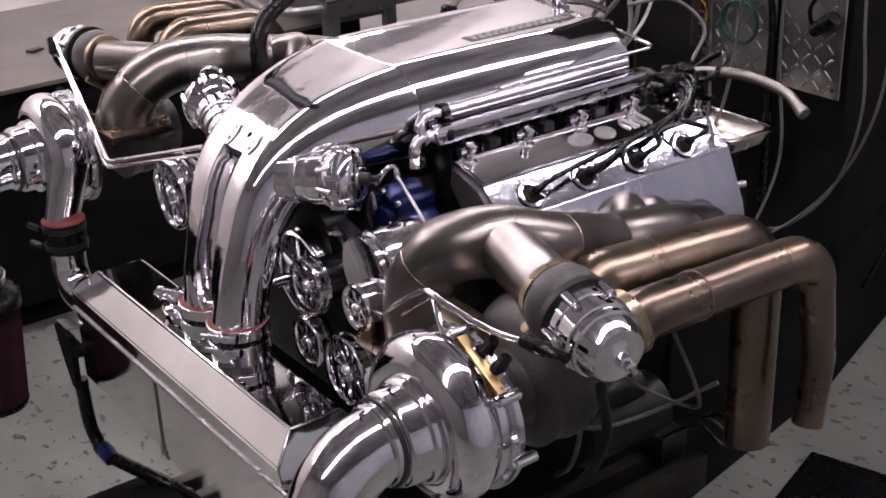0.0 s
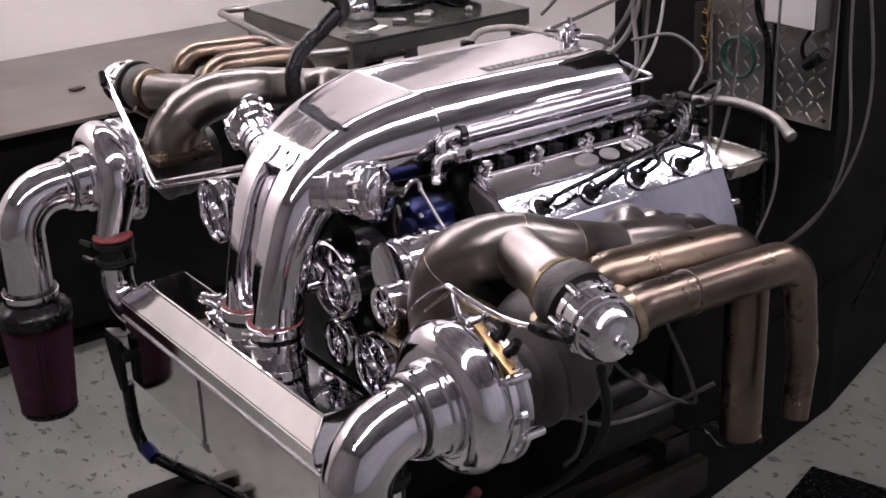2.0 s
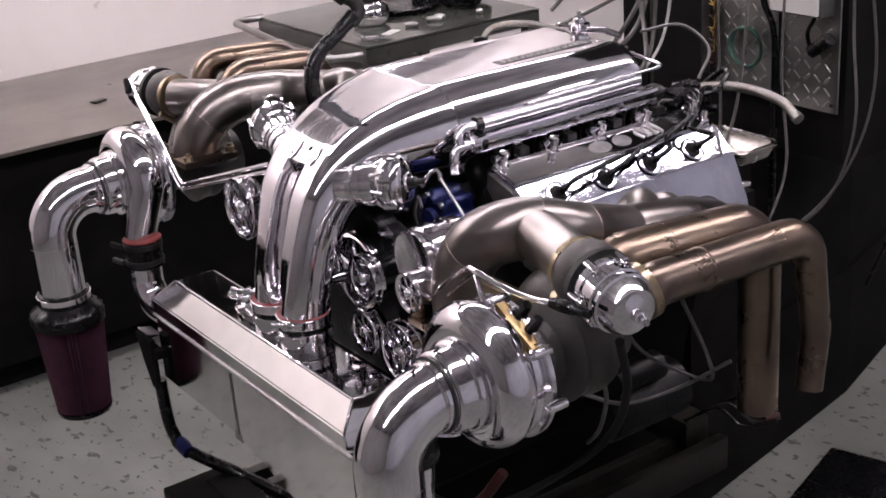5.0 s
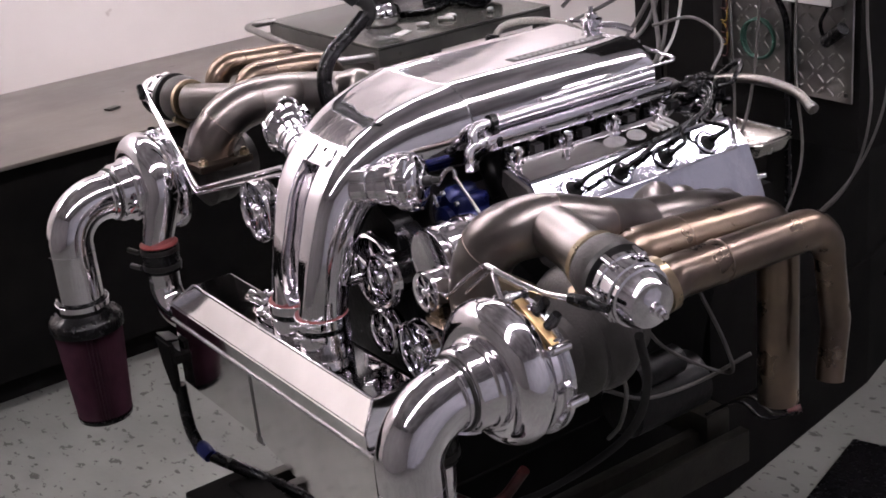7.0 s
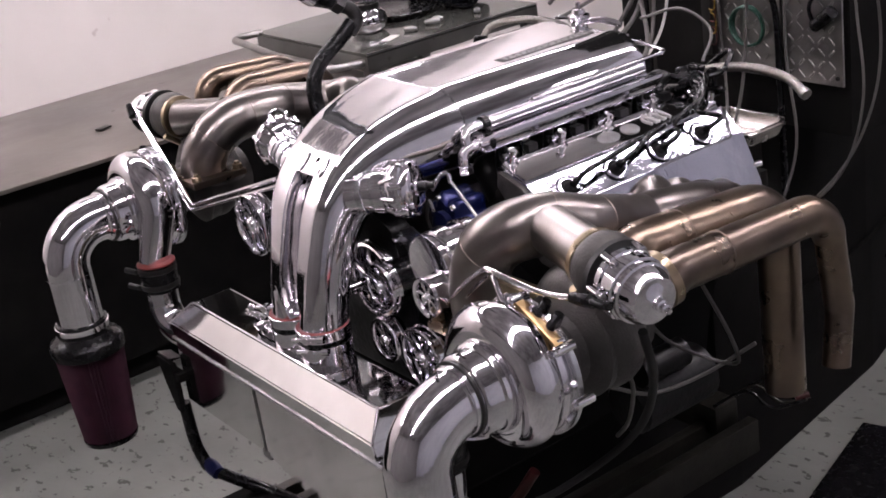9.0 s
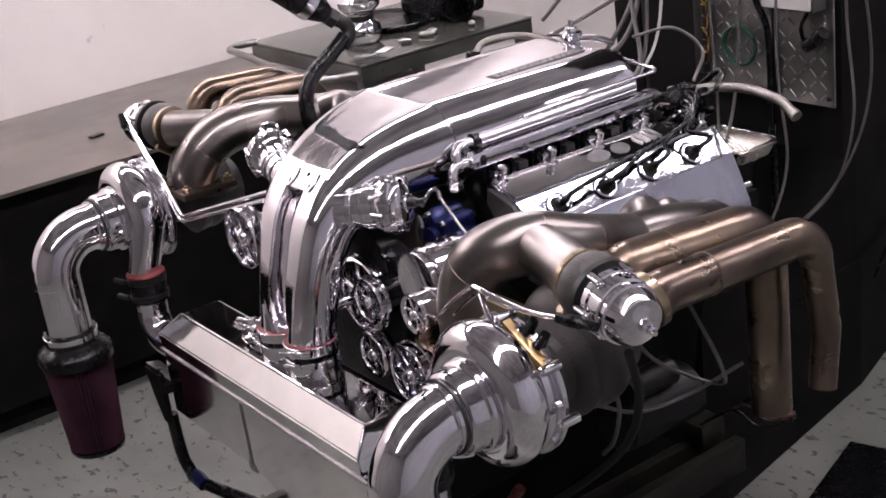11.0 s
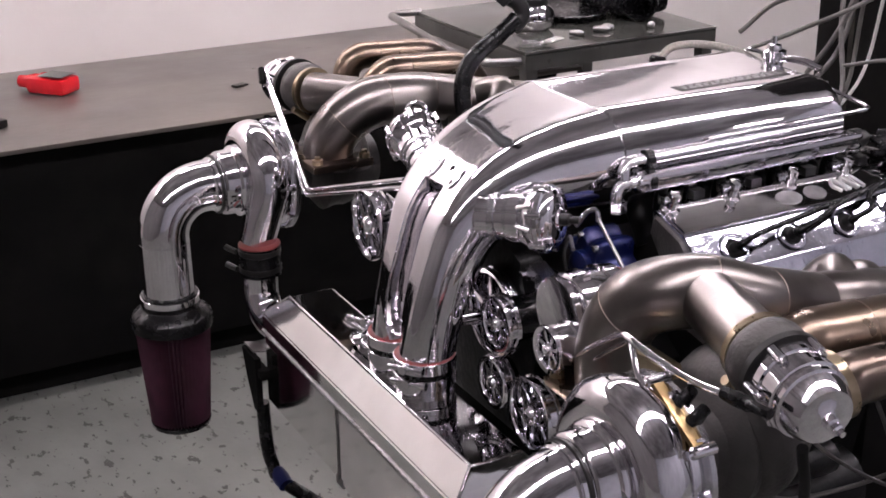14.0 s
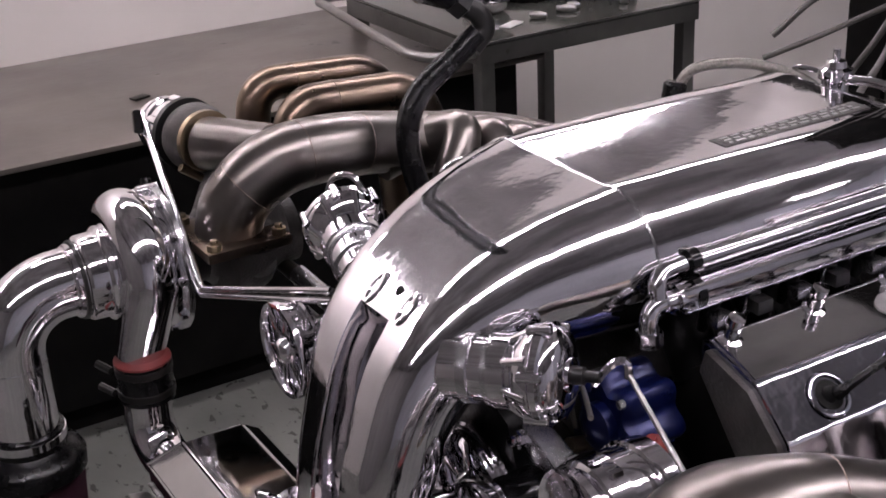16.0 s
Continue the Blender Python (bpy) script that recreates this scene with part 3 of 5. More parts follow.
    for k in range(6):
        c = Vector(o) + axn * 0.066 + (u * math.cos(k * math.pi / 3 + 0.3) + v * math.sin(k * math.pi / 3 + 0.3)) * 0.050
        part("cap_bolt", lathe([(0, 0.0075), (0.022, 0.0075), (0.023, 0.0045), (0.03, 0.0045)], c, axn, 10), CHROME, cap)

    hd = thing("exhaust_header", M(0.48, 0.4, 1.0), "welded stainless exhaust header with heat tint", "exhaust header", "exhaust headers")
    if sx > 0:
        route = [(0.425, 0.185, 1.06), (0.425, 0.185, 1.15), (0.46, 0.20, 1.222), (0.52, 0.245, 1.252), (0.545, 0.32, 1.232), (0.53, 0.40, 1.205), (0.520, 0.47, 1.182)]
        branch = [(0.52, 0.255, 1.252), (0.690, 0.208, 1.250)]
        fl = (0.425, 0.185, 1.075)
    else:
        route = [(-0.55, 0.175, 1.155), (-0.54, 0.185, 1.20), (-0.528, 0.215, 1.238), (-0.52, 0.268, 1.262), (-0.525, 0.36, 1.26), (-0.54, 0.46, 1.24), (-0.535, 0.54, 1.225)]
        branch = [(-0.56, 0.262, 1.262), (-0.675, 0.205, 1.256)]
        fl = (-0.55, 0.18, 1.155)
    part("collector", sweep(spline(route, 8), [0.049, 0.050, 0.051, 0.051, 0.049, 0.047, 0.046], 28), STAINLESS, hd)
    merge = [(0.520, 0.455, 1.182), (0.520, 0.52, 1.176), (0.512, 0.60, 1.160), (0.495, 0.69, 1.135)] if sx > 0 else [(-0.535, 0.52, 1.228), (-0.53, 0.60, 1.212), (-0.515, 0.68, 1.192), (-0.49, 0.75, 1.17)]
    part("merge_collector", sweep(spline(merge, 6), [0.047, 0.048, 0.046, 0.040], 28), STAINLESS, hd, "dull grey merge collector")
    part("wastegate_branch", sweep(branch, 0.041, 28), STAINLESS, hd)
    part("turbine_flange", box((0.15, 0.13, 0.016), fl, 0.006), BRONZE, hd, "bronze-tinted inlet flange")
    for dx in (-0.062, 0.062):
        for dy in (-0.05, 0.05):
            part("bolt", lathe([(0, 0.011), (0.010, 0.011), (0.011, 0.006), (0.016, 0.006)], (fl[0] + dx, fl[1] + dy, fl[2] + 0.008), (0, 0, 1), 8), BRASS, hd)
    curve = spline(route, 8)
    for k, q in ((14, 0.0508), (26, 0.0505), (34, 0.0485)):
        a, b = curve[k], curve[k + 1]
        part("weld", lathe([(-0.0025, q - 0.0015), (0, q + 0.0006), (0.0025, q - 0.0015)], a, b - a, 32), WELD, hd, "raised weld bead")
    zz = 0.0 if sx > 0 else 0.055
    for k in range(4):
        y = 0.43 + 0.12 * k
        h = 0.535 + 0.060 * k
        peak = 1.212 - 0.021 * k + zz
        part("primary", sweep(spline([M(0.40, y, 1.06), M(0.435, (y + h) / 2, 1.12 + zz), M(0.468, h, peak - 0.016), M(0.500, h - 0.008, peak - 0.012), M(0.530, h - 0.05, peak - 0.034), M(0.535, h - 0.11, 1.165 + zz)], 7), [0.028, 0.0285, 0.029, 0.030, 0.032, 0.036], 22), STAINLESS, hd)
    pipes = (((0.62, 0.30, 1.155), (0.62, 0.352, 1.190), (0.62, 0.688, 1.165), (0.62, 0.690, 0.80), 0.049), ((0.735, 0.275, 1.178), (0.732, 0.325, 1.196), (0.73, 0.678, 1.180), (0.728, 0.712, 1.01), 0.038)) if sx > 0 else (
        ((0.74, 0.365, 1.16), (0.74, 0.385, 1.262), (0.74, 0.625, 1.248), (0.74, 0.64, 0.80), 0.0335), ((0.85, 0.345, 1.15), (0.85, 0.362, 1.276), (0.85, 0.605, 1.262), (0.85, 0.63, 0.88), 0.030))
    taper = [0.98, 1.0, 1.03, 1.03, 0.98, 0.92, 0.86, 0.84, 0.82, 0.80]
    if sx < 0:
        taper = [1]
    for a, b, c, e, r in pipes:
        if e[2] > 1.0:
            taper = [1, 1, 0.99, 0.97, 0.94, 0.9, 0.82, 0.74, 0.70, 0.68]
        r *= 0.94 if sx > 0 else 1.0
        dp = thing("exhaust_pipe", M(*e), "bronze heat-tinted stainless exhaust pipe, open at its lower end", "exhaust pipe", "exhaust pipes")
        first = bend(M(*a), M(*b), M(*[(b[i] + c[i]) / 2 for i in range(3)]), 0.045, 8)
        run = first[:-1] + bend(M(*[(b[i] + c[i]) / 2 for i in range(3)]), M(*c), M(*e), 0.075, 14)
        if e[2] > 1.0:
            run = run[:-1] + bend(run[-2], M(0.728, 0.712, 0.985), M(0.735, 0.690, 0.885), 0.05, 5)
        part("pipe", sweep(run, [r * f for f in taper], 32, hollow=0.003), BRONZE, dp)
        m1 = Vector(M(*[b[i] * 0.72 + c[i] * 0.28 for i in range(3)]))
        part("weld", lathe([(-0.0025, r - 0.003), (0, r * 1.035), (0.0025, r - 0.003)], m1, Vector(M(*c)) - Vector(M(*b)), 32), WELD, dp, "raised weld bead")
    part("lug_clamp", lathe([(-0.004, 0.036), (-0.003, 0.045), (0.012, 0.045), (0.013, 0.036)], M(0.734, 0.292, 1.194) if sx > 0 else M(0.85, 0.30, 1.16), (0.1, 0.9, 0.2), 32), BRASS, hd, "gold clamp ring")

    bv = thing("blow_off_valve", M(0.24, 0.19, 1.25), "polished aluminium blow-off valve", "blow-off valve", "blow-off valves")
    bo, ba = (M(0.150, 0.135, 1.262), Vector((0.80, 0.55, 0.10)).normalized()) if sx > 0 else (M(0.09, 0.17, 1.262), Vector((-0.80, 0.18, 0.22)).normalized())
    part("neck", lathe([(0, 0.033), (0.058, 0.033)], bo, ba, 40), CHROME, bv)
    part("body", lathe([(0.052, 0.033), (0.054, 0.0385), (0.072, 0.0385), (0.074, 0.036), (0.078, 0.036), (0.084, 0.044), (0.098, 0.050), (0.101, 0.050), (0.103, 0.046)], bo, ba, 40), CHROME, bv)
    part("cap", lathe([(0.101, 0.046), (0.103, 0.0515), (0.110, 0.0515), (0.112, 0.047), (0.118, 0.046), (0.124, 0.040), (0.127, 0.030), (0.128, 0.018), (0.131, 0.017), (0.132, 0.008)], bo, ba, 40), CHROME, bv, "polished turned cap")
    for k in range(8):
        ub = ba.orthogonal().normalized()
        dr = ub * math.cos(k * math.pi / 4 + 0.2) + ba.cross(ub) * math.sin(k * math.pi / 4 + 0.2)
        flute = sweep([Vector(bo) + ba * 0.070 + dr * 0.034, Vector(bo) + ba * 0.100 + dr * 0.047], [0.0045, 0.0065], 10)
        part("rib", flute, CHROME, bv)
    for d in (0.020, 0.046):
        part("clamp", lathe([(d, 0.033), (d + 0.001, 0.0362), (d + 0.011, 0.0362), (d + 0.012, 0.033)], bo, ba, 40), SATIN, bv, "steel hose clamp")
    part("nipple", lathe([(0.126, 0.010), (0.142, 0.009), (0.144, 0.006), (0.158, 0.006)], bo, ba, 12), BLACK, bv)
    u = ba.orthogonal().normalized()
    v = ba.cross(u)
    for k in range(6):
        q = Vector(bo) + ba * 0.092 + (u * math.cos(k * math.pi / 3) + v * math.sin(k * math.pi / 3)) * 0.049
        part("lug", lathe([(0, 0.0055), (0.024, 0.0055), (0.025, 0.003)], q, ba, 10), CHROME, bv)


turbo_side(1)
turbo_side(-1)

# ---- dyno stand ----
st = thing("engine_stand", (0, 0.6, 0), "dark steel engine dyno stand frame", "engine stand")
for x in (-0.26, 0.26):
    for dx in (-0.04, 0.03):
        part("rail", box((0.028, 1.16, 0.08), (x + dx, 0.38, 0.455), 0.004), FRAME, st)
for y in (0.25, 0.91):
    part("crossbeam", box((0.56, 0.07, 0.07), (-0.02, y, 0.505), 0.006), FRAME, st)
PLAN = ((-0.52, 0.30), (-0.06, 0.30), (-0.075, 1.30), (-0.215, 2.05), (-0.39, 2.57), (-0.46, 2.80), (-0.52, 3.2))
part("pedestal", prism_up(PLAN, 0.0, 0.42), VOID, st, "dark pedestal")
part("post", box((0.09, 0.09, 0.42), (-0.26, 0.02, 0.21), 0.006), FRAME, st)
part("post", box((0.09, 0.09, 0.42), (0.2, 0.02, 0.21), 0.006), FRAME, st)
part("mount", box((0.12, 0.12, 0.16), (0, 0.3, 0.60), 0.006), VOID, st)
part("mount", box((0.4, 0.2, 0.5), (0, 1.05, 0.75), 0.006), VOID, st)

# ---- dyno head ----
dc = thing("dyno_console", (-0.2, 2.0, 0.42), "black dyno cabinet with aluminium tread plates", "dyno cabinet")
part("cabinet", box((0.64, 0.34, 1.32), (-0.18, 1.69, 1.61), 0.01), VOID, dc)
part("base", prism_up(((-0.50, 1.50), (-0.125, 1.50), (-0.23, 2.05), (-0.40, 2.55), (-0.50, 2.9)), 0.42, 0.96), VOID, dc)
for x0, x1 in ((-0.26, -0.045), (-0.035, 0.135)):
    part("tread_plate", box((x1 - x0, 0.006, 0.5), ((x0 + x1) / 2, 1.5, 1.33), 0.002), TREAD, dc, "bare aluminium diamond tread plate")

# ---- cart ----
ct = thing("tool_cart", (-2.25, 1.83, 0), "grey steel workshop cart with a tube handle", "cart")
part("top", box((0.80, 0.79, 0.014), (-2.25, 1.835, 0.943), 0.004), CARTTOP, ct, "glossy grey top")
for x in (-2.62, -1.88):
    for y in (1.47, 2.20):
        part("leg", box((0.045, 0.045, 0.91), (x, y, 0.455), 0.004), GALV, ct)

# ---- engine front ----
part("front_cover", prism([(-0.17, 0.86), (0.17, 0.86), (0.2, 1.02), (0.15, 1.17), (0.07, 1.21), (-0.07, 1.21), (-0.15, 1.17), (-0.2, 1.02)], (0.2, 0.245), bevel=0.01), BLOCK, en, "black front cover")


def pulley(x, y, z, r, w, spokes, label, body=0.0, body_r=0.03):
    """A billet pulley facing the front, its body behind it."""
    pl = part("pulley", lathe([(0.0, r - 0.008), (-0.001, r - 0.002), (0.002, r), (0.006, r), (0.008, r - 0.003), (w - 0.008, r - 0.003), (w - 0.006, r), (w - 0.001, r), (w, r - 0.003), (w, r - 0.009), (0.004, r - 0.010), (0.0, r - 0.008)], (x, y, z), (0, 1, 0), 40, caps=False), CHROME, en, label)
    sp = bmesh.new()
    for k in range(spokes):
        a = 2 * math.pi * (k + 0.3) / spokes
        d = Vector((math.cos(a), 0, math.sin(a)))
        mm = Matrix.Translation(Vector((x, y + 0.008, z)) + d * r * 0.52) @ Matrix((d, (0, 1, 0), d.cross((0, 1, 0)))).transposed().to_4x4()
        box((r * 0.9, 0.008, r * 0.17), mm, 0.002, sp)
    part("spokes", sp, CHROME, pl)
    part("hub", lathe([(-0.006, r * 0.12), (-0.004, r * 0.2), (0.004, r * 0.28), (0.014, r * 0.28)], (x, y, z), (0, 1, 0), 20), CHROME, pl)
    part("web", lathe([(0.016, r * 0.30), (0.015, r * 0.6), (0.018, r * 0.88), (0.020, r * 0.88)], (x, y, z), (0, 1, 0), 32), COVER, pl)
    if body:
        part("pump_body", lathe([(w, body_r * 0.9), (w + 0.005, body_r), (w + body - 0.01, body_r), (w + body, body_r * 0.8)], (x, y, z), (0, 1, 0), 32), GLOSS, en, "gloss black pump body")


pulley(-0.205, 0.10, 1.135, 0.064, 0.034, 6, "spoked billet pulley", 0.10, 0.03)
pulley(0.187, 0.135, 1.094, 0.046, 0.022, 6, "spoked billet pulley", 0.10, 0.036)
pulley(0.350, 0.125, 1.121, 0.037, 0.042, 7, "small ribbed billet pulley", 0.03, 0.028)
pulley(0.124, 0.165, 0.957, 0.046, 0.022, 8, "spoked billet pulley", 0.10, 0.036)
pulley(0.262, 0.150, 0.965, 0.062, 0.026, 6, "large spoked billet pulley", 0.06, 0.04)
pulley(0.10, 0.175, 1.07, 0.075, 0.02, 5, "dark ringed drive pulley", 0.03, 0.05)
part("pulley_shaft", sweep([(0.10, 0.12, 1.07), (0.10, 0.18, 1.07)], 0.012, 16), CHROME, en)

al = thing("alternator", (0.318, 0.2, 1.10), "polished alternator with spoked fan pulley", "alternator")
part("case", lathe([(0, 0.052), (0.006, 0.060), (0.03, 0.062), (0.032, 0.058), (0.06, 0.058), (0.062, 0.062), (0.085, 0.060), (0.095, 0.048)], (0.322, 0.172, 1.157), (0, 1, 0), 40), CHROME, al)
ff = bmesh.new()
for k in range(9):
    a = 2 * math.pi * k / 9
    d = Vector((math.cos(a), 0, math.sin(a)))
    mm = Matrix.Translation(Vector((0.322, 0.166, 1.157)) + d * 0.03) @ Matrix((d, (0, 1, 0), d.cross((0, 1, 0)))).transposed().to_4x4()
    box((0.05, 0.006, 0.010), mm, 0.002, ff)
part("fan", ff, CHROME, al)
part("rim", lathe([(0, 0.052), (-0.002, 0.057), (0.006, 0.058), (0.008, 0.052)], (0.322, 0.162, 1.157), (0, 1, 0), 40), CHROME, al)
for k in range(5):
    part("bolt", lathe([(0, 0.006), (0.012, 0.006)], (0.322 + 0.06 * math.cos(k * 1.25), 0.2, 1.157 + 0.06 * math.sin(k * 1.25)), (0, -1, 0), 8), CHROME, al)

blu = thing("oil_pump", (0.205, 0.31, 1.10), "blue anodised lobed pump housing with bolts", "pump")
lobes = bmesh.new()
rings = []
for d, q in ((0.0, 0.80), (0.006, 0.94), (0.012, 1.0), (0.060, 1.0), (0.066, 0.94), (0.07, 0.6)):
    rings.append([lobes.verts.new((0.205 + q * (0.052 + 0.007 * math.cos(7 * a)) * math.cos(a), 0.285 + d, 1.168 + q * (0.052 + 0.007 * math.cos(7 * a)) * math.sin(a))) for a in (2 * math.pi * k / 70 for k in range(70))])
for a, b in zip(rings, rings[1:]):
    for k in range(70):
        lobes.faces.new((a[k], a[(k + 1) % 70], b[(k + 1) % 70], b[k]))
lobes.faces.new(rings[0])
lobes.faces.new(rings[-1])
part("body", lobes, BLUE, blu)
part("boss", lathe([(0, 0.026), (0.012, 0.026), (0.014, 0.022), (0.02, 0.012)], (0.205, 0.285, 1.168), (0, -1, 0), 24), BLUE, blu)
part("foot", box((0.11, 0.06, 0.05), (0.19, 0.325, 1.110), 0.012), BLUE, blu)
for k in range(7):
    a = 2 * math.pi * k / 7
    part("bolt", lathe([(0, 0.0055), (0.006, 0.0055), (0.007, 0.003)], (0.205 + 0.049 * math.cos(a), 0.287, 1.168 + 0.049 * math.sin(a)), (0, -1, 0), 8), SATIN, blu)
part("cap", lathe([(0, 0.012), (0.008, 0.016), (0.016, 0.013), (0.018, 0.007), (0.024, 0.006)], (0.287, 0.290, 1.172), (0, -0.4, 1), 16), RED, blu, "red cap")
part("fitting", lathe([(0, 0.009), (0.03, 0.009)], (0.185, 0.285, 1.136), (0, -1, 0.2), 10), BRASS, blu)
ab = thing("accessory_bracket", (0.20, 0.2, 1.11), "polished cast accessory bracket with bolts on the engine front", "bracket")
part("plate", prism([(0.12, 1.145), (0.155, 1.168), (0.205, 1.150), (0.262, 1.128), (0.262, 1.112), (0.21, 1.108), (0.17, 1.122), (0.14, 1.112)], (0.215, 0.245), bevel=0.005), SATIN, ab)
part("strut", sweep([(0.225, 0.225, 1.118), (0.335, 0.215, 1.150)], 0.009, 14), CHROME, ab)
for x, z in ((0.155, 1.150), (0.246, 1.122)):
    part("bolt", lathe([(0, 0.011), (0.009, 0.011), (0.010, 0.006), (0.016, 0.006)], (x, 0.216, z), (0, -1, 0.1), 8), CHROME, ab)

# ---- fuel rail ----
fr = thing("fuel_rail", (0.216, 0.58, 1.26), "polished twin fuel rail with braided crossover and injectors", "fuel rail", "fuel rails")
for sx in (1, -1):
    if sx < 0:
        fr = thing("fuel_rail", (-0.216, 0.58, 1.26), "polished twin fuel rail with injectors", "fuel rail", "fuel rails")
    part("rail", box((0.034, 0.46, 0.03), (sx * 0.214, 0.60, 1.293), 0.010, seg=4), CHROME, fr)
    part("upper_tube", sweep([(sx * 0.200, 0.39, 1.322), (sx * 0.200, 0.80, 1.322)], 0.011, 16), CHROME, fr)
    for y in (0.375, 0.825):
        part("end_fitting", lathe([(-0.02, 0.013), (-0.008, 0.013), (-0.007, 0.018), (0.010, 0.018), (0.011, 0.013), (0.022, 0.013)], (sx * 0.214, y, 1.293), (0, 1, 0), 10), BLACK if y > 0.5 else CHROME, fr)
    part("collar", lathe([(0, 0.013), (0.001, 0.0195), (0.012, 0.0195), (0.013, 0.013)], (sx * 0.214, 0.388, 1.293), (0, 1, 0), 24), GLOSS, fr, "black collar")
    part("collar", lathe([(0, 0.008), (0.001, 0.0155), (0.014, 0.0155), (0.015, 0.008)], (sx * 0.200, 0.394, 1.322), (0, 1, 0), 24), GLOSS, fr, "black collar")
    part("upper_elbow", sweep(spline([(sx * 0.200, 0.40, 1.322), (sx * 0.202, 0.366, 1.321), (sx * 0.208, 0.352, 1.312), (sx * 0.212, 0.350, 1.298)], 6), 0.010, 14), CHROME, fr)
    part("end_elbow", sweep(spline([(sx * 0.214, 0.36, 1.293), (sx * 0.214, 0.342, 1.29), (sx * 0.216, 0.334, 1.275), (sx * 0.218, 0.335, 1.25)], 6), 0.010, 14), CHROME, fr)
    part("end_nut", lathe([(-0.008, 0.015), (0.008, 0.015)], (sx * 0.217, 0.335, 1.26), (0, 0, 1), 6), CHROME, fr)
    for k in range(8):
        y = 0.425 + 0.058 * k
        ij = part("injector", lathe([(0, 0.008), (0.008, 0.010), (0.012, 0.010), (0.03, 0.009), (0.05, 0.006)], (sx * 0.214, y, 1.282), (sx * -0.35, 0, -1), 12), SATIN if k % 2 else BLOCK, fr)
        part("plug", box((0.018, 0.022, 0.016), (sx * 0.224, y, 1.258), 0.003), SATIN if k % 2 == 0 else BLACK, ij)
        part("stud", lathe([(0, 0.009), (0.006, 0.009), (0.007, 0.005), (0.03, 0.005), (0.031, 0.003)], (sx * 0.212, y + 0.03, 1.205), (sx * 0.1, 0, 1), 10), CHROME, fr)

# regulator on the plenum
part("rear_bracket", box((0.16, 0.10, 0.01), (-0.03, 0.865, 1.342), 0.003), SHEET, im)
rg = thing("pressure_regulator", (-0.03, 0.905, 1.375), "polished fuel pressure regulator with bolt cap", "regulator")
part("body", lathe([(0, 0.022), (0.01, 0.022), (0.012, 0.018), (0.03, 0.018), (0.032, 0.023), (0.045, 0.023), (0.048, 0.015), (0.056, 0.013), (0.058, 0.005), (0.072, 0.005)], (-0.045, 0.865, 1.345), (0, 0, 1), 28), CHROME, rg)
part("outlet", sweep(spline([(-0.045, 0.865, 1.375), (0.01, 0.88, 1.38), (0.05, 0.895, 1.37)], 4), 0.007, 10), CHROME, rg)
part("line", sweep(spline([(-0.06, 0.865, 1.38), (-0.10, 0.85, 1.382), (-0.11, 0.845, 1.365), (-0.11, 0.845, 1.34)], 5), 0.004, 8), CHROME, rg)

# ---- plug leads ----
for k in range(4):
    y = 0.462 + 0.113 * k
    ld = thing("plug_lead", (0.36, y, 1.2), "black spark plug lead lying over the valve cover", "ignition lead", "plug leads")
    part("lead", sweep(spline([(0.366, y, 1.224), (0.37, y + 0.03, 1.238), (0.352 - 0.004 * k, y + (0.80 - y) * 0.45, 1.245 + 0.003 * k), (0.325, 0.80 + 0.012 * k, 1.258 + 0.006 * k), (0.27, 0.87 + 0.008 * k, 1.275 + 0.006 * k), (0.21, 0.86, 1.29), (0.15, 0.92, 1.27)], 8), 0.0047, 10), RUBBER, ld)
    part("boot", lathe([(0, 0.0075), (0.010, 0.007), (0.012, 0.0056)], (0.358, y, 1.217), (0.66, 0.3, 0.75), 12), RUBBER, ld)
lm = thing("lead_loom", (0.2, 0.9, 1.25), "knot of black wiring and fittings behind the cover", "wiring loom")
rnd = random.Random(3)
for k in range(9):
    a = Vector((0.22 + rnd.uniform(-0.03, 0.05), 0.86 + rnd.uniform(-0.02, 0.04), 1.24 + rnd.uniform(-0.02, 0.05)))
    part("wire", sweep(spline([a, a + Vector((rnd.uniform(-0.04, 0.04), rnd.uniform(0, 0.06), rnd.uniform(0, 0.05))), a + Vector((rnd.uniform(-0.1, 0.02), rnd.uniform(0.02, 0.1), rnd.uniform(-0.04, 0.04))), (0.10 + rnd.uniform(-0.05, 0.05), 0.98, 1.2)], 6), 0.006, 8), RUBBER, lm)
part("sleeve", lathe([(0, 0.018), (0.05, 0.018)], (0.235, 0.90, 1.255), (0.2, 0.1, 1), 14), RUBBER, lm)

# braided hose behind the cover
bh = thing("braided_hose", (0.33, 0.95, 1.27), "braided steel hose with a black end fitting", "hose")
part("hose", sweep(spline([(0.215, 0.92, 1.28), (0.27, 0.95, 1.291), (0.34, 0.97, 1.292), (0.41, 0.98, 1.278), (0.455, 0.97, 1.258)], 8), 0.0095, 16), BRAID, bh)
part("ferrule", lathe([(-0.004, 0.0105), (0, 0.0115), (0.012, 0.0115), (0.014, 0.008)], (0.452, 0.971, 1.26), (0.9, -0.2, -0.4), 14), BRAID, bh)
part("fitting", lathe([(-0.03, 0.012), (-0.028, 0.017), (-0.005, 0.017), (0.0, 0.0145), (0.025, 0.0145)], (0.215, 0.92, 1.28), (0.9, 0.4, 0.15), 12), RUBBER, bh)
# hose behind the plenum
hb = thing("braided_hose", (-0.2, 0.9, 1.3), "braided steel hose with black fittings behind the plenum", "hose")
part("hose", sweep(spline([(-0.18, 0.70, 1.35), (-0.175, 0.73, 1.385), (-0.14, 0.79, 1.39), (-0.10, 0.85, 1.37), (-0.08, 0.90, 1.33)], 8), 0.0075, 12), BRAID, hb)
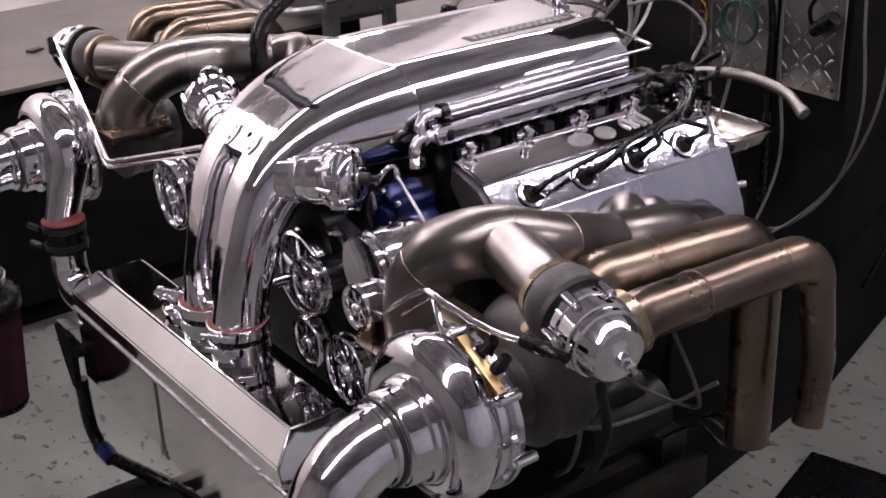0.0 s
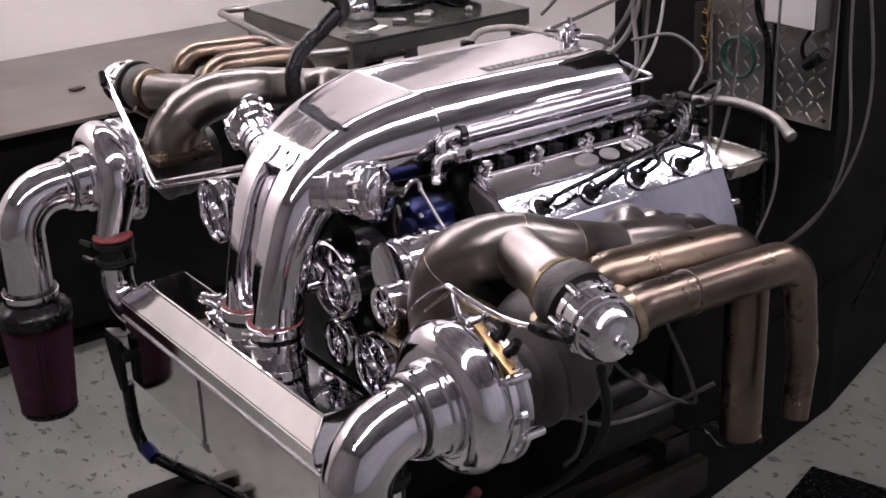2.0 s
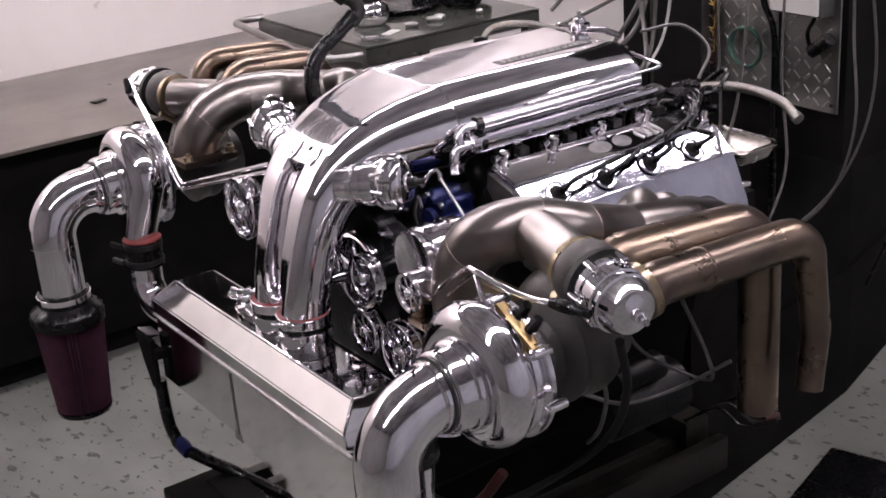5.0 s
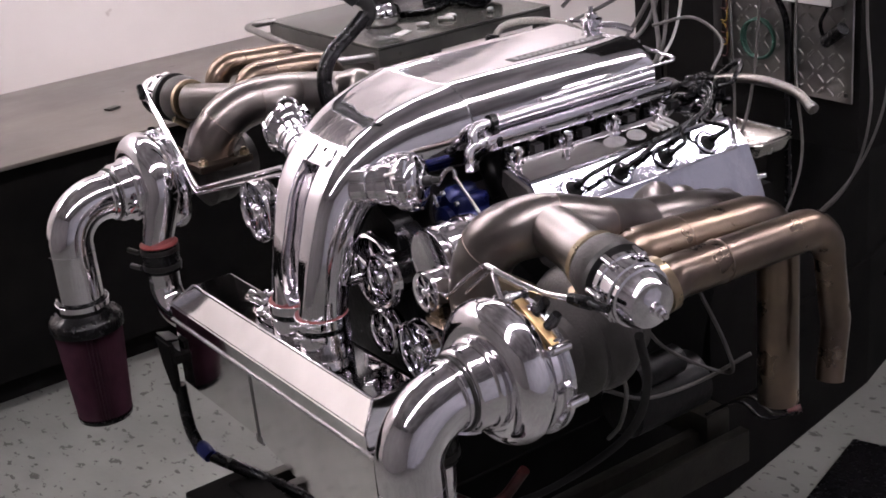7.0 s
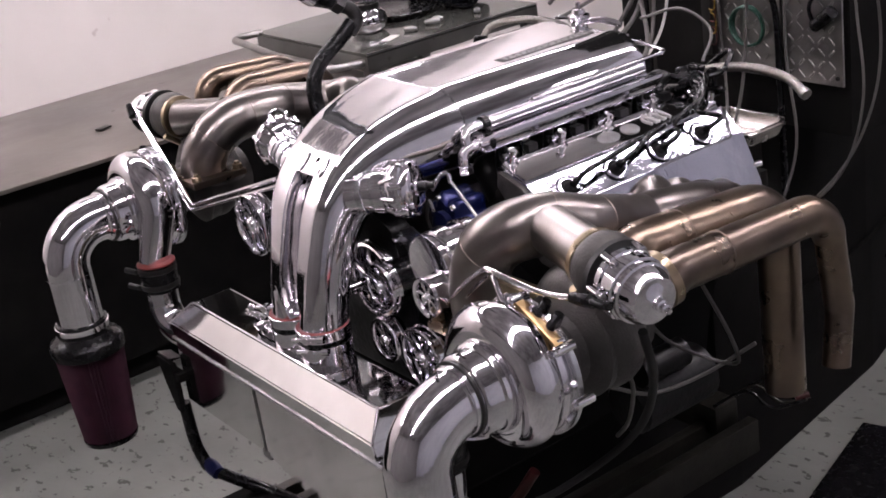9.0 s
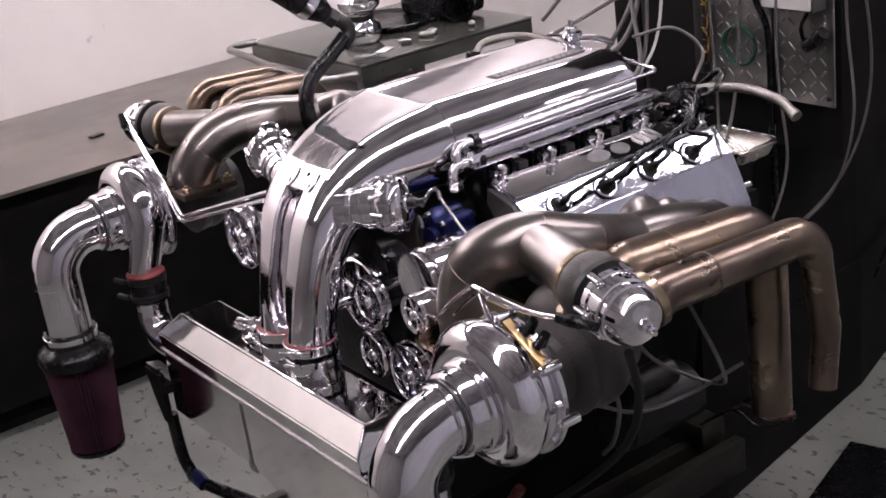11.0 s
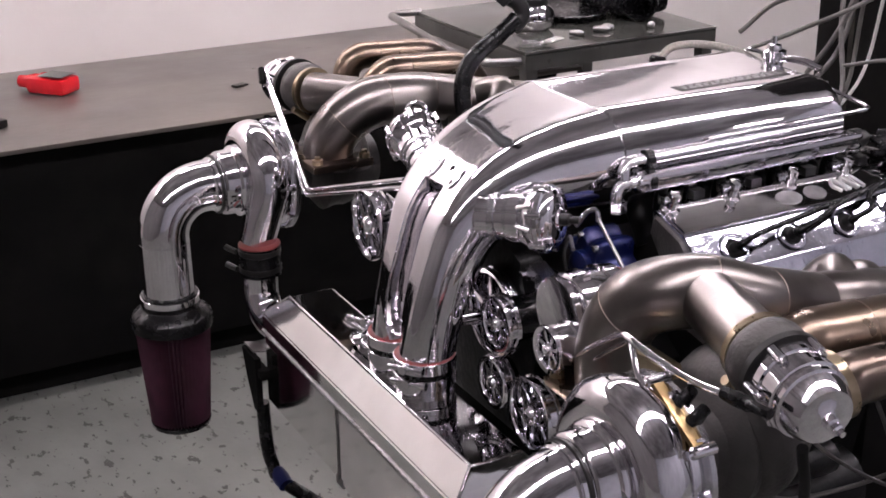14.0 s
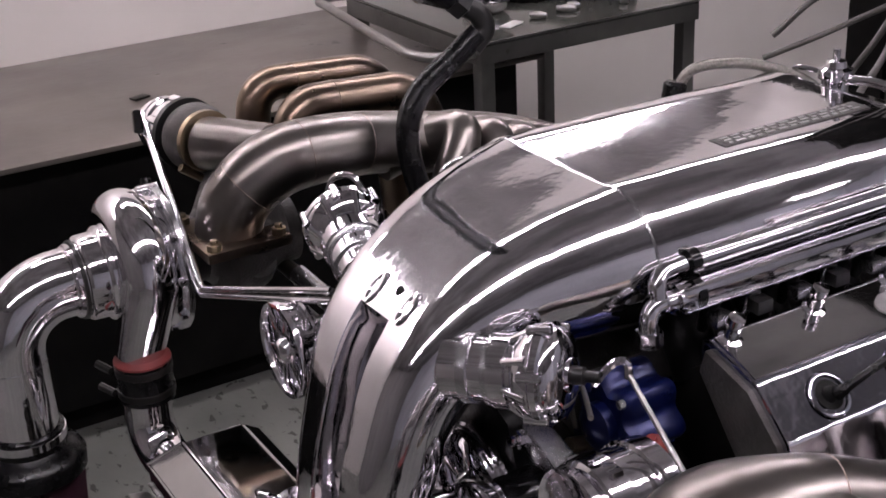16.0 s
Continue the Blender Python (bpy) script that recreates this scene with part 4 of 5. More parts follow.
part("fitting", lathe([(-0.03, 0.013), (0.0, 0.016), (0.016, 0.016), (0.02, 0.012)], (-0.18, 0.70, 1.352), (0, 0.2, 1), 10), RUBBER, hb)

# ---- intercooler details ----
wl = bmesh.new()
for k in range(130):
    x = -0.395 + 0.78 * k / 129
    lathe([(-0.0038, 0.0015), (-0.001, 0.0041), (0.002, 0.0037), (0.0038, 0.0015)], (x, -0.0365, 0.885 + 0.0012 * math.sin(k * 1.7)), (1, 0, 0.25), 7, wl)
part("weld_seam", wl, CAST, ic, "rippled weld bead")
part("seam_line", box((0.003, 0.003, 0.15), (-0.06, -0.0345, 0.81), 0.001), CAST, ic)
part("tab", box((0.03, 0.006, 0.02), (-0.06, -0.031, 0.732), 0.002), CAST, ic)
for pts in (((-0.343, 0.001, 0.966), (0.346, 0.001, 0.966)), ((-0.391, -0.037, 0.922), (-0.345, 0.0, 0.966)), ((0.371, -0.037, 0.922), (0.347, 0.0, 0.966))):
    part("edge_weld", sweep(pts, 0.0022, 8), CHROME, ic)
BX, BY, BZ = -0.473, -0.056, 0.825
br = thing("intercooler_bracket", (BX + 0.05, BY, BZ - 0.12), "black folded mounting bracket with a bare top edge", "bracket")
part("plate", hull([[(BX + w, BY + q, BZ - d) for w, q in ((w0, 0.0), (w1, 0.0), (w1, 0.012), (w0, 0.012))] for d, w0, w1 in ((0.115, 0.052, 0.072), (0.06, 0.022, 0.074), (0.0, 0.0, 0.074))]), VOID, br)
part("fold", box((0.05, 0.03, 0.003), pose(BX + 0.026, BY + 0.02, BZ + 0.003, -14, 0, 0), 0.001), TREAD, br, "bare pale folded edge")
part("arm", box((max(0.05, -0.39 - BX - 0.05), 0.02, 0.02), ((BX + 0.05 - 0.39) / 2, BY + 0.014, BZ - 0.03), 0.004), VOID, br)
hz = thing("coolant_hose", (BX + 0.06, BY + 0.02, BZ - 0.25), "black coolant hose with a blue fitting below the intercooler", "hose")
part("hose", sweep(spline([(BX + 0.062, BY + 0.014, BZ - 0.10), (BX + 0.064, BY + 0.016, BZ - 0.19), (BX + 0.072, BY + 0.022, BZ - 0.235), (BX + 0.11, BY + 0.03, BZ - 0.26), (-0.27, 0.06, 0.505), (-0.10, 0.12, 0.49), (0.02, 0.2, 0.50)], 8), 0.0135, 16), RUBBER, hz)
part("fitting", lathe([(0, 0.0155), (0.02, 0.0175), (0.04, 0.0155)], (BX + 0.088, BY + 0.025, BZ - 0.247), (1, 0.1, -0.35), 10), BLUE, hz)
cp = thing("cooling_fitting", (-0.07, 0.09, 0.95), "polished round fitting on the intercooler top", "fitting")
part("neck", lathe([(0, 0.026), (0.03, 0.026), (0.033, 0.032), (0.045, 0.032), (0.048, 0.026), (0.04, 0.020)], (-0.085, 0.060, 0.955), (-0.25, -0.45, 1), 28), CHROME, cp)
part("handle", sweep(spline([(-0.075, 0.03, 1.0), (-0.10, 0.015, 1.012), (-0.125, 0.02, 1.0), (-0.12, 0.04, 0.985)], 6), 0.006, 10), CHROME, cp)
for q, d in (((-0.045, 0.02, 1.032), (-0.8, -0.5, 0)), ((0.13, 0.01, 0.998), (0.8, 0.5, 0.05)), ((0.13, 0.005, 1.024), (0.8, 0.5, 0.05))):
    tc = thing("clamp_bolt", q, "steel T-bolt of a hose clamp", "clamp bolt", "clamp bolts")
    part("bolt", lathe([(-0.03, 0.004), (0.02, 0.004), (0.022, 0.007), (0.034, 0.007)], q, d, 10), CHROME, tc)
    part("trunnion", lathe([(-0.008, 0.007), (0.008, 0.007)], q, Vector(d).cross((0, 0, 1)), 10), CHROME, tc)

# charge pipe of each turbocharger
for sx in (1, -1):
    cpipe = thing("charge_pipe", (sx * 0.52, 0.0, 0.86), "polished charge pipe with a black coupler and red liner", "charge pipe", "charge pipes")
    x0, y0 = (-0.545, 0.02) if sx < 0 else (0.537, -0.01)
    part("pipe", sweep(bend((x0, y0, 1.0), (x0, y0 - 0.005, 0.85), (sx * 0.37, 0.04, 0.85), 0.06, 10), 0.036, 28), CHROME, cpipe)
    part("liner", lathe([(0, 0.038), (0.001, 0.0422), (0.004, 0.0422), (0.005, 0.038)], (x0, y0, 0.998), (0, 0, 1), 28), RED, cpipe, "red liner edge")
    part("sleeve", lathe([(-0.062, 0.0375), (-0.06, 0.041), (0, 0.041), (0.001, 0.038)], (x0, y0, 0.998), (0, 0, 1), 28), RUBBER, cpipe, "black silicone sleeve")
    for z in (0.945, 0.982):
        part("clamp", lathe([(0, 0.041), (0.001, 0.0425), (0.011, 0.0425), (0.012, 0.041)], (x0, y0, z), (0, 0, 1), 28), BLACK, cpipe)
        part("screw", lathe([(0, 0.006), (0.03, 0.006)], (x0 + sx * 0.014, y0 - 0.044, z + 0.005), (sx * 0.8, -0.35, 0.1), 8), BLACK, cpipe)

# compressor clamp hardware, sensor bracket, feed lines
for sx in (1, -1):
    ck = thing("sensor_bracket", (sx * 0.70, 0.095, 1.15), "gold bracket with polished lugs on the compressor rim", "bracket", "turbo brackets")
    sh = 0.018 if sx > 0 else 0.0
    a, b = (Vector((0.652, 0.086, 1.219)), Vector((0.744, 0.086, 1.167))) if sx > 0 else (Vector((-0.655, 0.092, 1.212)), Vector((-0.735, 0.092, 1.152)))
    d = (b - a).normalized()
    mm = Matrix.Translation((a + b) / 2) @ Matrix((d, (0, 1, 0), d.cross((0, 1, 0)))).transposed().to_4x4()
    part("plate", box(((b - a).length, 0.015, 0.008), mm, 0.002), GOLD, ck)
    for q in (a, b, Vector((sx * (0.752 + sh), 0.09, 1.09))):
        part("lug", lathe([(-0.02, 0.008), (0.012, 0.008), (0.014, 0.005), (0.018, 0.005)], q, (0, -1, 0), 12), CHROME, ck)
    mid = (a + b) / 2
    for f in (-0.012, 0.016):
        part("solenoid", sweep([mid + d * f + Vector((0, 0.012, 0.002)), mid + d * (f + 0.004) + Vector((sx * 0.010, 0.018, 0.026))], [0.010, 0.008], 12), RUBBER, ck, "black solenoid")
    for k in range(10):
        t = radians(36 * k)
        part("clamp_bolt", lathe([(0, 0.006), (0.012, 0.006), (0.013, 0.003)], (sx * (0.63 + sh) + 0.105 * math.cos(t), 0.098, 1.11 + 0.105 * math.sin(t)), (0, -1, 0), 8), CHROME, ck)
ln = thing("oil_feed_line", (0.6, 0.12, 1.2), "thin steel feed lines with a black fitting over the turbocharger", "feed line", "feed lines")
part("line", sweep(spline([(0.34, 0.16, 1.08), (0.45, 0.13, 1.165), (0.55, 0.105, 1.232), (0.58, 0.10, 1.241), (0.61, 0.10, 1.238), (0.68, 0.105, 1.232), (0.745, 0.11, 1.238), (0.775, 0.12, 1.24)], 8), 0.0048, 10), CHROME, ln)
part("line", sweep(spline([(0.35, 0.17, 1.07), (0.46, 0.14, 1.155), (0.555, 0.115, 1.222), (0.585, 0.10, 1.23), (0.62, 0.085, 1.21), (0.66, 0.078, 1.19)], 8), 0.0048, 10), CHROME, ln)
part("fitting", lathe([(-0.02, 0.008), (0, 0.010), (0.02, 0.010), (0.024, 0.007), (0.05, 0.007)], (0.765, 0.115, 1.239), (1, 0.15, 0.02), 8), RUBBER, ln)
part("bridge", box((0.07, 0.03, 0.02), (0.57, 0.15, 1.19), 0.004), BRASS, ln, "gold fitting block")
ln2 = thing("oil_feed_line", (-0.5, 0.12, 1.15), "thin steel feed lines bent along the turbocharger", "feed line", "feed lines")
for off in (0.0, 0.014):
    part("line", sweep(bend((-0.80, 0.150, 1.283 - off), (-0.445 - off, 0.09, 1.131 - off), (-0.13, 0.14, 1.236 - off), 0.03, 8), 0.0045, 10), CHROME, ln2)
part("fitting", lathe([(0, 0.008), (0.035, 0.008)], (-0.806, 0.143, 1.284), (0.6, -0.2, -0.5), 8), RUBBER, ln2)
vac = thing("vacuum_line", (-0.15, 0.2, 1.25), "short bent steel vacuum line on the blow-off valve", "vacuum line", "vacuum lines")
part("line", sweep(spline([(-0.235, 0.19, 1.30), (-0.225, 0.20, 1.335), (-0.20, 0.215, 1.34), (-0.185, 0.22, 1.315), (-0.18, 0.22, 1.27)], 7), 0.0042, 8), CHROME, vac)
vac = thing("vacuum_line", (0.3, 0.24, 1.25), "bent steel vacuum line running down to the pump", "vacuum line", "vacuum lines")
part("line", sweep(spline([(0.272, 0.222, 1.268), (0.285, 0.235, 1.292), (0.292, 0.245, 1.293), (0.296, 0.245, 1.278)], 8), 0.0042, 8), CHROME, vac)
part("rod", sweep([(0.294, 0.245, 1.284), (0.36, 0.243, 1.234), (0.435, 0.24, 1.178)], 0.0028, 8), CAST, vac)
part("rod", sweep([(0.305, 0.252, 1.262), (0.37, 0.250, 1.214), (0.44, 0.247, 1.158)], 0.0028, 8), CAST, vac)
part("line", sweep(spline([(0.27, 0.22, 1.23), (0.20, 0.26, 1.22), (0.17, 0.27, 1.18), (0.17, 0.275, 1.15)], 8), 0.003, 8), CABLE, vac)

# left side struts behind the pulley
sr = thing("brace_rod", (-0.4, 0.3, 1.05), "dark steel brace rods beside the engine", "brace", "brace rods")
part("rod", sweep([(-0.62, 0.28, 1.06), (-0.25, 0.30, 1.02)], 0.013, 14), FRAME, sr)
part("tip", sweep([(-0.56, 0.285, 1.055), (-0.46, 0.29, 1.045)], 0.016, 14), SATIN, sr)
part("rod", sweep([(-0.66, 0.3, 0.98), (-0.25, 0.32, 0.95)], 0.009, 12), FRAME, sr)

# ---- hanging hose over the engine ----
hh = thing("breather_hose", (-0.45, 0.45, 1.2), "black ribbed breather hose with a steel banded cone", "hose")
part("hose", sweep(spline([(-0.42, 0.44, 1.16), (-0.44, 0.425, 1.27), (-0.45, 0.45, 1.335), (-0.45, 0.52, 1.385), (-0.45, 0.555, 1.41)], 8), 0.0175, 20), RUBBER, hh)
part("elbow", sweep(spline([(-0.45, 0.545, 1.39), (-0.45, 0.568, 1.415), (-0.455, 0.56, 1.44), (-0.465, 0.535, 1.455)], 6), 0.016, 16), BLACK, hh)
part("nut", lathe([(0, 0.020), (0.002, 0.023), (0.022, 0.023), (0.024, 0.020)], (-0.463, 0.545, 1.448), (-0.15, -0.6, 0.55), 6), BLACK, hh)
part("cone", lathe([(0.024, 0.02), (0.06, 0.034), (0.065, 0.034)], (-0.463, 0.545, 1.448), (-0.15, -0.6, 0.55), 28), RUBBER, hh)
part("band", lathe([(0.064, 0.034), (0.065, 0.038), (0.088, 0.039), (0.089, 0.036)], (-0.463, 0.545, 1.448), (-0.15, -0.6, 0.55), 28), CHROME, hh, "steel band")
part("duct", sweep(spline([(-0.481, 0.483, 1.505), (-0.52, 0.40, 1.60), (-0.56, 0.33, 1.80), (-0.6, 0.3, 2.4), (-0.6, 0.3, 3.2)], 8), 0.038, 20), RUBBER, hh)

# ---- stand details ----
part("stud", lathe([(0, 0.012), (0.05, 0.012), (0.051, 0.009)], (0.16, 0.91, 0.538), (0, 0, 1), 12), CHROME, st)
part("stud_nut", lathe([(0, 0.02), (0.016, 0.02)], (0.16, 0.91, 0.538), (0, 0, 1), 6), BLACK, st)
part("foot", box((0.30, 0.16, 0.05), (-0.2, -0.02, 0.48), 0.008), VOID, st)
part("front_beam", box((0.62, 0.07, 0.07), (0, 0.02, 0.475), 0.006), VOID, st)
sb = thing("starter_motor", (0.32, 0.62, 0.52), "black starter motor beside the block", "starter motor")
part("body", lathe([(0, 0.05), (0.01, 0.06), (0.2, 0.06), (0.21, 0.04)], (0.34, 0.55, 0.72), (0, 1, 0), 28), BLOCK, sb)
part("solenoid", lathe([(0, 0.03), (0.12, 0.03)], (0.37, 0.56, 0.80), (0, 1, 0), 20), BLOCK, sb)
rh = thing("coolant_hose", (0.25, 0.25, 0.55), "dark red hose under the turbocharger", "hose")
part("hose", sweep(spline([(0.08, 0.30, 0.52), (0.17, 0.30, 0.54), (0.25, 0.31, 0.58), (0.30, 0.34, 0.66)], 8), 0.011, 14), HOSERED, rh)
for pts, r in ((((0.66, 0.26, 1.06), (0.60, 0.34, 0.95), (0.56, 0.36, 0.86), (0.48, 0.40, 0.78)), 0.004), (((0.60, 0.50, 1.1), (0.62, 0.56, 0.95), (0.56, 0.62, 0.86), (0.50, 0.52, 0.93), (0.49, 0.45, 1.05)), 0.0035), (((0.45, 0.42, 0.86), (0.42, 0.55, 0.78), (0.43, 0.68, 0.77), (0.50, 0.75, 0.83)), 0.004)):
    wv = thing("sensor_wire", pts[0], "thin pale sensor wire looped below the header", "wire", "sensor wires")
    part("wire", sweep(spline(pts, 8), r, 8), CABLE, wv)
dh = thing("drain_hose", (0.6, 0.2, 0.8), "thin black drain hose below the wastegate", "hose")
part("hose", sweep(spline([(0.80, 0.19, 1.17), (0.76, 0.24, 1.06), (0.66, 0.30, 0.92), (0.52, 0.34, 0.78), (0.36, 0.33, 0.64), (0.24, 0.30, 0.56)], 8), 0.007, 12), HOLE, dh)
cab = thing("cable_bundle", (0.45, 0.9, 0.55), "loose clamps and cable ends with a red terminal", "cable")
for k in range(4):
    part("cable", sweep(spline([(0.27, 0.86 + 0.04 * k, 0.56), (0.33, 0.90 + 0.03 * k, 0.60), (0.38, 0.92 + 0.03 * k, 0.57), (0.43, 0.97, 0.585)], 6), 0.0038, 8), FRAME if k % 2 else RUBBER, cab)
part("terminal", lathe([(0, 0.008), (0.03, 0.008)], (0.41, 0.96, 0.585), (0.5, 0.6, 0.2), 10), HOSERED, cab, "red terminal")

# ---- dyno cabinet details ----
tp = bmesh.new()
rnd = random.Random(8)
for x0, x1 in ((-0.26, -0.045), (-0.035, 0.135)):
    for i in range(int((x1 - x0) / 0.030)):
        for j in range(17):
            s = 1 if (i + j) % 2 else -1
            mm = pose(x0 + 0.02 + 0.030 * i, 1.4955, 1.10 + 0.029 * j, 0, 45 * s, 0)
            box((0.024, 0.004, 0.006), mm, 0.0018, tp, 1)
tagged(part("tread_pattern", tp, TREAD, dc, "raised diamond tread lugs"), kind="stuff")
for x, z in ((-0.25, 1.10), (-0.06, 1.10), (-0.02, 1.10), (0.12, 1.10), (-0.25, 1.5), (0.12, 1.5)):
    part("screw", lathe([(0, 0.006), (0.004, 0.005)], (x, 1.497, z), (0, -1, 0), 10), BLACK, dc)
gw = thing("wire_coil", (-0.13, 1.49, 1.2), "coil of green wire hung on the tread plate", "wire coil")
for k in range(3):
    part("loop", sweep([(-0.135 + (0.048 + 0.002 * k) * math.cos(a * math.pi / 12), 1.485 - 0.004 * k, 1.205 + (0.05 - 0.001 * k) * math.sin(a * math.pi / 12)) for a in range(25)], 0.0038, 8), GREEN, gw)
jb = thing("junction_box", (0.06, 1.47, 1.3), "grey electrical box on the tread plate", "junction box")
part("box", box((0.15, 0.05, 0.12), (0.045, 1.47, 1.375), 0.006), GALV, jb)
part("lid", box((0.14, 0.008, 0.11), (0.045, 1.442, 1.375), 0.004), PAPER, jb, "pale lid")
tb2 = thing("terminal_block", (-0.25, 1.49, 1.25), "black terminal block with yellow and red wires", "terminal block")
part("block", box((0.03, 0.025, 0.20), (-0.262, 1.485, 1.22), 0.004), BLACK, tb2)
for k in range(6):
    part("wire", sweep(spline([(-0.255, 1.475, 1.15 + 0.03 * k), (-0.225, 1.465, 1.155 + 0.03 * k), (-0.23, 1.47, 1.19 + 0.035 * k), (-0.27, 1.48, 1.2 + 0.04 * k)], 5), 0.0018, 6), YELLOW if k % 2 else HOSERED, tb2)
pcn = thing("black_connector", (0.09, 1.48, 1.24), "black cable connector hanging on the tread plate", "connector")
part("plug", sweep([(0.07, 1.48, 1.225), (0.125, 1.475, 1.265)], 0.016, 12), RUBBER, pcn)
part("cable", sweep(spline([(0.07, 1.48, 1.225), (0.06, 1.475, 1.27), (0.09, 1.47, 1.33), (0.10, 1.46, 1.45)], 6), 0.005, 8), RUBBER, pcn)
cc = thing("black_cable", (-0.04, 1.48, 1.2), "black cable running down between the plates", "cable")
part("cable", sweep(spline([(-0.10, 1.47, 1.6), (-0.08, 1.475, 1.35), (-0.045, 1.48, 1.25), (-0.04, 1.48, 1.05), (-0.02, 1.46, 0.8)], 8), 0.008, 10), RUBBER, cc)
tr = thing("drip_tray", (0.0, 1.36, 1.0), "pressed aluminium tray behind the engine", "tray")
def tray_ring(x0, x1, y0, y1, z, r):
    """A rounded rectangle, level at z."""
    out = []
    for ox, oy, a0 in ((x1 - r, y1 - r, 0), (x0 + r, y1 - r, 90), (x0 + r, y0 + r, 180), (x1 - r, y0 + r, 270)):
        out += [(ox + r * math.cos(radians(a0 + 18 * k)), oy + r * math.sin(radians(a0 + 18 * k)), z) for k in range(6)]
    return out


rings = [tray_ring(-0.20 + i, 0.015 - i, 1.30 + i, 1.45 - i, z, 0.03 - i * 0.5) for i, z in ((0.0, 0.992), (0.0, 1.0), (0.010, 1.001), (0.016, 0.972), (0.022, 0.966))]
under = [tray_ring(-0.20 + i, 0.015 - i, 1.30 + i, 1.45 - i, z, 0.03 - i * 0.5) for i, z in ((0.020, 0.961), (0.013, 0.968), (0.004, 0.992))]
pan = hull(under + rings)
part("pan", pan, TRAY, tr)
wire = tray_ring(-0.20, 0.015, 1.30, 1.45, 0.998, 0.03)
part("rim", sweep(wire + wire[:1], 0.0035, 8), TRAY, tr, "rolled rim")
part("stand", box((0.06, 0.06, 0.54), (-0.13, 1.385, 0.69), 0.006), VOID, tr)

WIRES = (
    (((0.42, 1.2, 1.6), (0.40, 1.28, 1.27), (0.33, 1.30, 1.05), (0.20, 1.30, 0.88), (0.10, 1.2, 0.80)), 0.003, CABLE),
    (((0.32, 1.3, 1.6), (0.325, 1.3, 1.35), (0.34, 1.3, 1.15), (0.29, 1.3, 0.98), (0.18, 1.3, 0.86), (0.10, 1.25, 0.85)), 0.003, CABLE),
    (((-0.15, 1.40, 1.6), (-0.17, 1.42, 1.3), (-0.16, 1.42, 1.0), (-0.1, 1.3, 0.8)), 0.0035, CABLE),
    (((-0.04, 1.38, 1.6), (-0.06, 1.40, 1.3), (-0.08, 1.38, 1.05), (-0.06, 1.25, 0.9)), 0.004, CABLE),
    (((0.06, 1.40, 1.6), (0.05, 1.40, 1.2), (0.07, 1.40, 0.95), (0.06, 1.3, 0.75)), 0.0035, CABLE),
    (((0.52, 1.30, 3.2), (0.50, 1.35, 1.4), (0.44, 1.40, 1.05), (0.40, 1.42, 0.85), (0.48, 1.42, 0.80), (0.62, 1.42, 0.92)), 0.0026, CABLE),
    (((0.5, 1.50, 1.3), (0.34, 1.50, 1.0), (0.32, 1.48, 0.85), (0.28, 1.45, 0.7)), 0.0045, RUBBER),
    (((-0.30, 1.0, 1.36), (-0.24, 1.05, 1.43), (-0.10, 1.10, 1.47), (0.02, 1.15, 1.47), (0.10, 1.3, 1.5)), 0.005, CABLE),
    (((0.02, 0.98, 1.36), (0.12, 1.0, 1.385), (0.18, 1.02, 1.34), (0.20, 0.97, 1.29)), 0.0035, CABLE),
    (((-0.42, 1.5, 1.7), (-0.40, 1.40, 1.3), (-0.30, 1.2, 1.22), (-0.15, 1.05, 1.24), (0.0, 0.98, 1.25)), 0.006, CABLE),
    (((-0.36, 1.5, 1.7), (-0.37, 1.42, 1.4), (-0.34, 1.36, 1.2), (-0.25, 1.2, 1.15)), 0.005, CABLE),
    (((-0.45, 1.45, 1.7), (-0.40, 1.38, 1.35), (-0.30, 1.30, 1.18), (-0.2, 1.1, 1.15)), 0.006, CABLE),
    (((-0.32, 1.45, 1.7), (-0.38, 1.38, 1.35), (-0.42, 1.30, 1.2), (-0.3, 1.1, 1.15)), 0.006, CABLE),
    (((-0.28, 1.42, 1.7), (-0.30, 1.40, 1.4), (-0.33, 1.38, 1.2), (-0.3, 1.2, 1.1)), 0.004, PAPER),
    (((-0.42, 1.1, 1.28), (-0.35, 1.2, 1.33), (-0.25, 1.35, 1.42), (-0.2, 1.45, 1.55)), 0.005, CABLE),
)
for pts, r, mt in WIRES:
    wi = thing("hanging_cable", pts[-1], "grey test cable hanging behind the engine" if mt is not RUBBER else "black test cable hanging behind the engine", "cable", "test cables")
    part("cable", sweep(spline(pts, 9), r, 9), mt, wi)
pst = thing("support_post", (-0.56, 1.75, 0), "dark steel post behind the engine", "post")
part("post", box((0.10, 0.10, 2.2), (-0.62, 1.62, 1.1), 0.006), VOID, pst)
part("channel", box((0.035, 0.05, 2.2), (-0.53, 1.58, 1.1), 0.004), FRAME, pst, "bare steel channel")
mtp = thing("floor_mat", (0.3, 1.3, 0), "thick black rubber mat on the floor", "mat")
part("mat", box((0.7, 0.9, 0.03), pose(0.467, 1.40, 0.015, 0, 0, 18), 0.008), RUBBER, mtp)

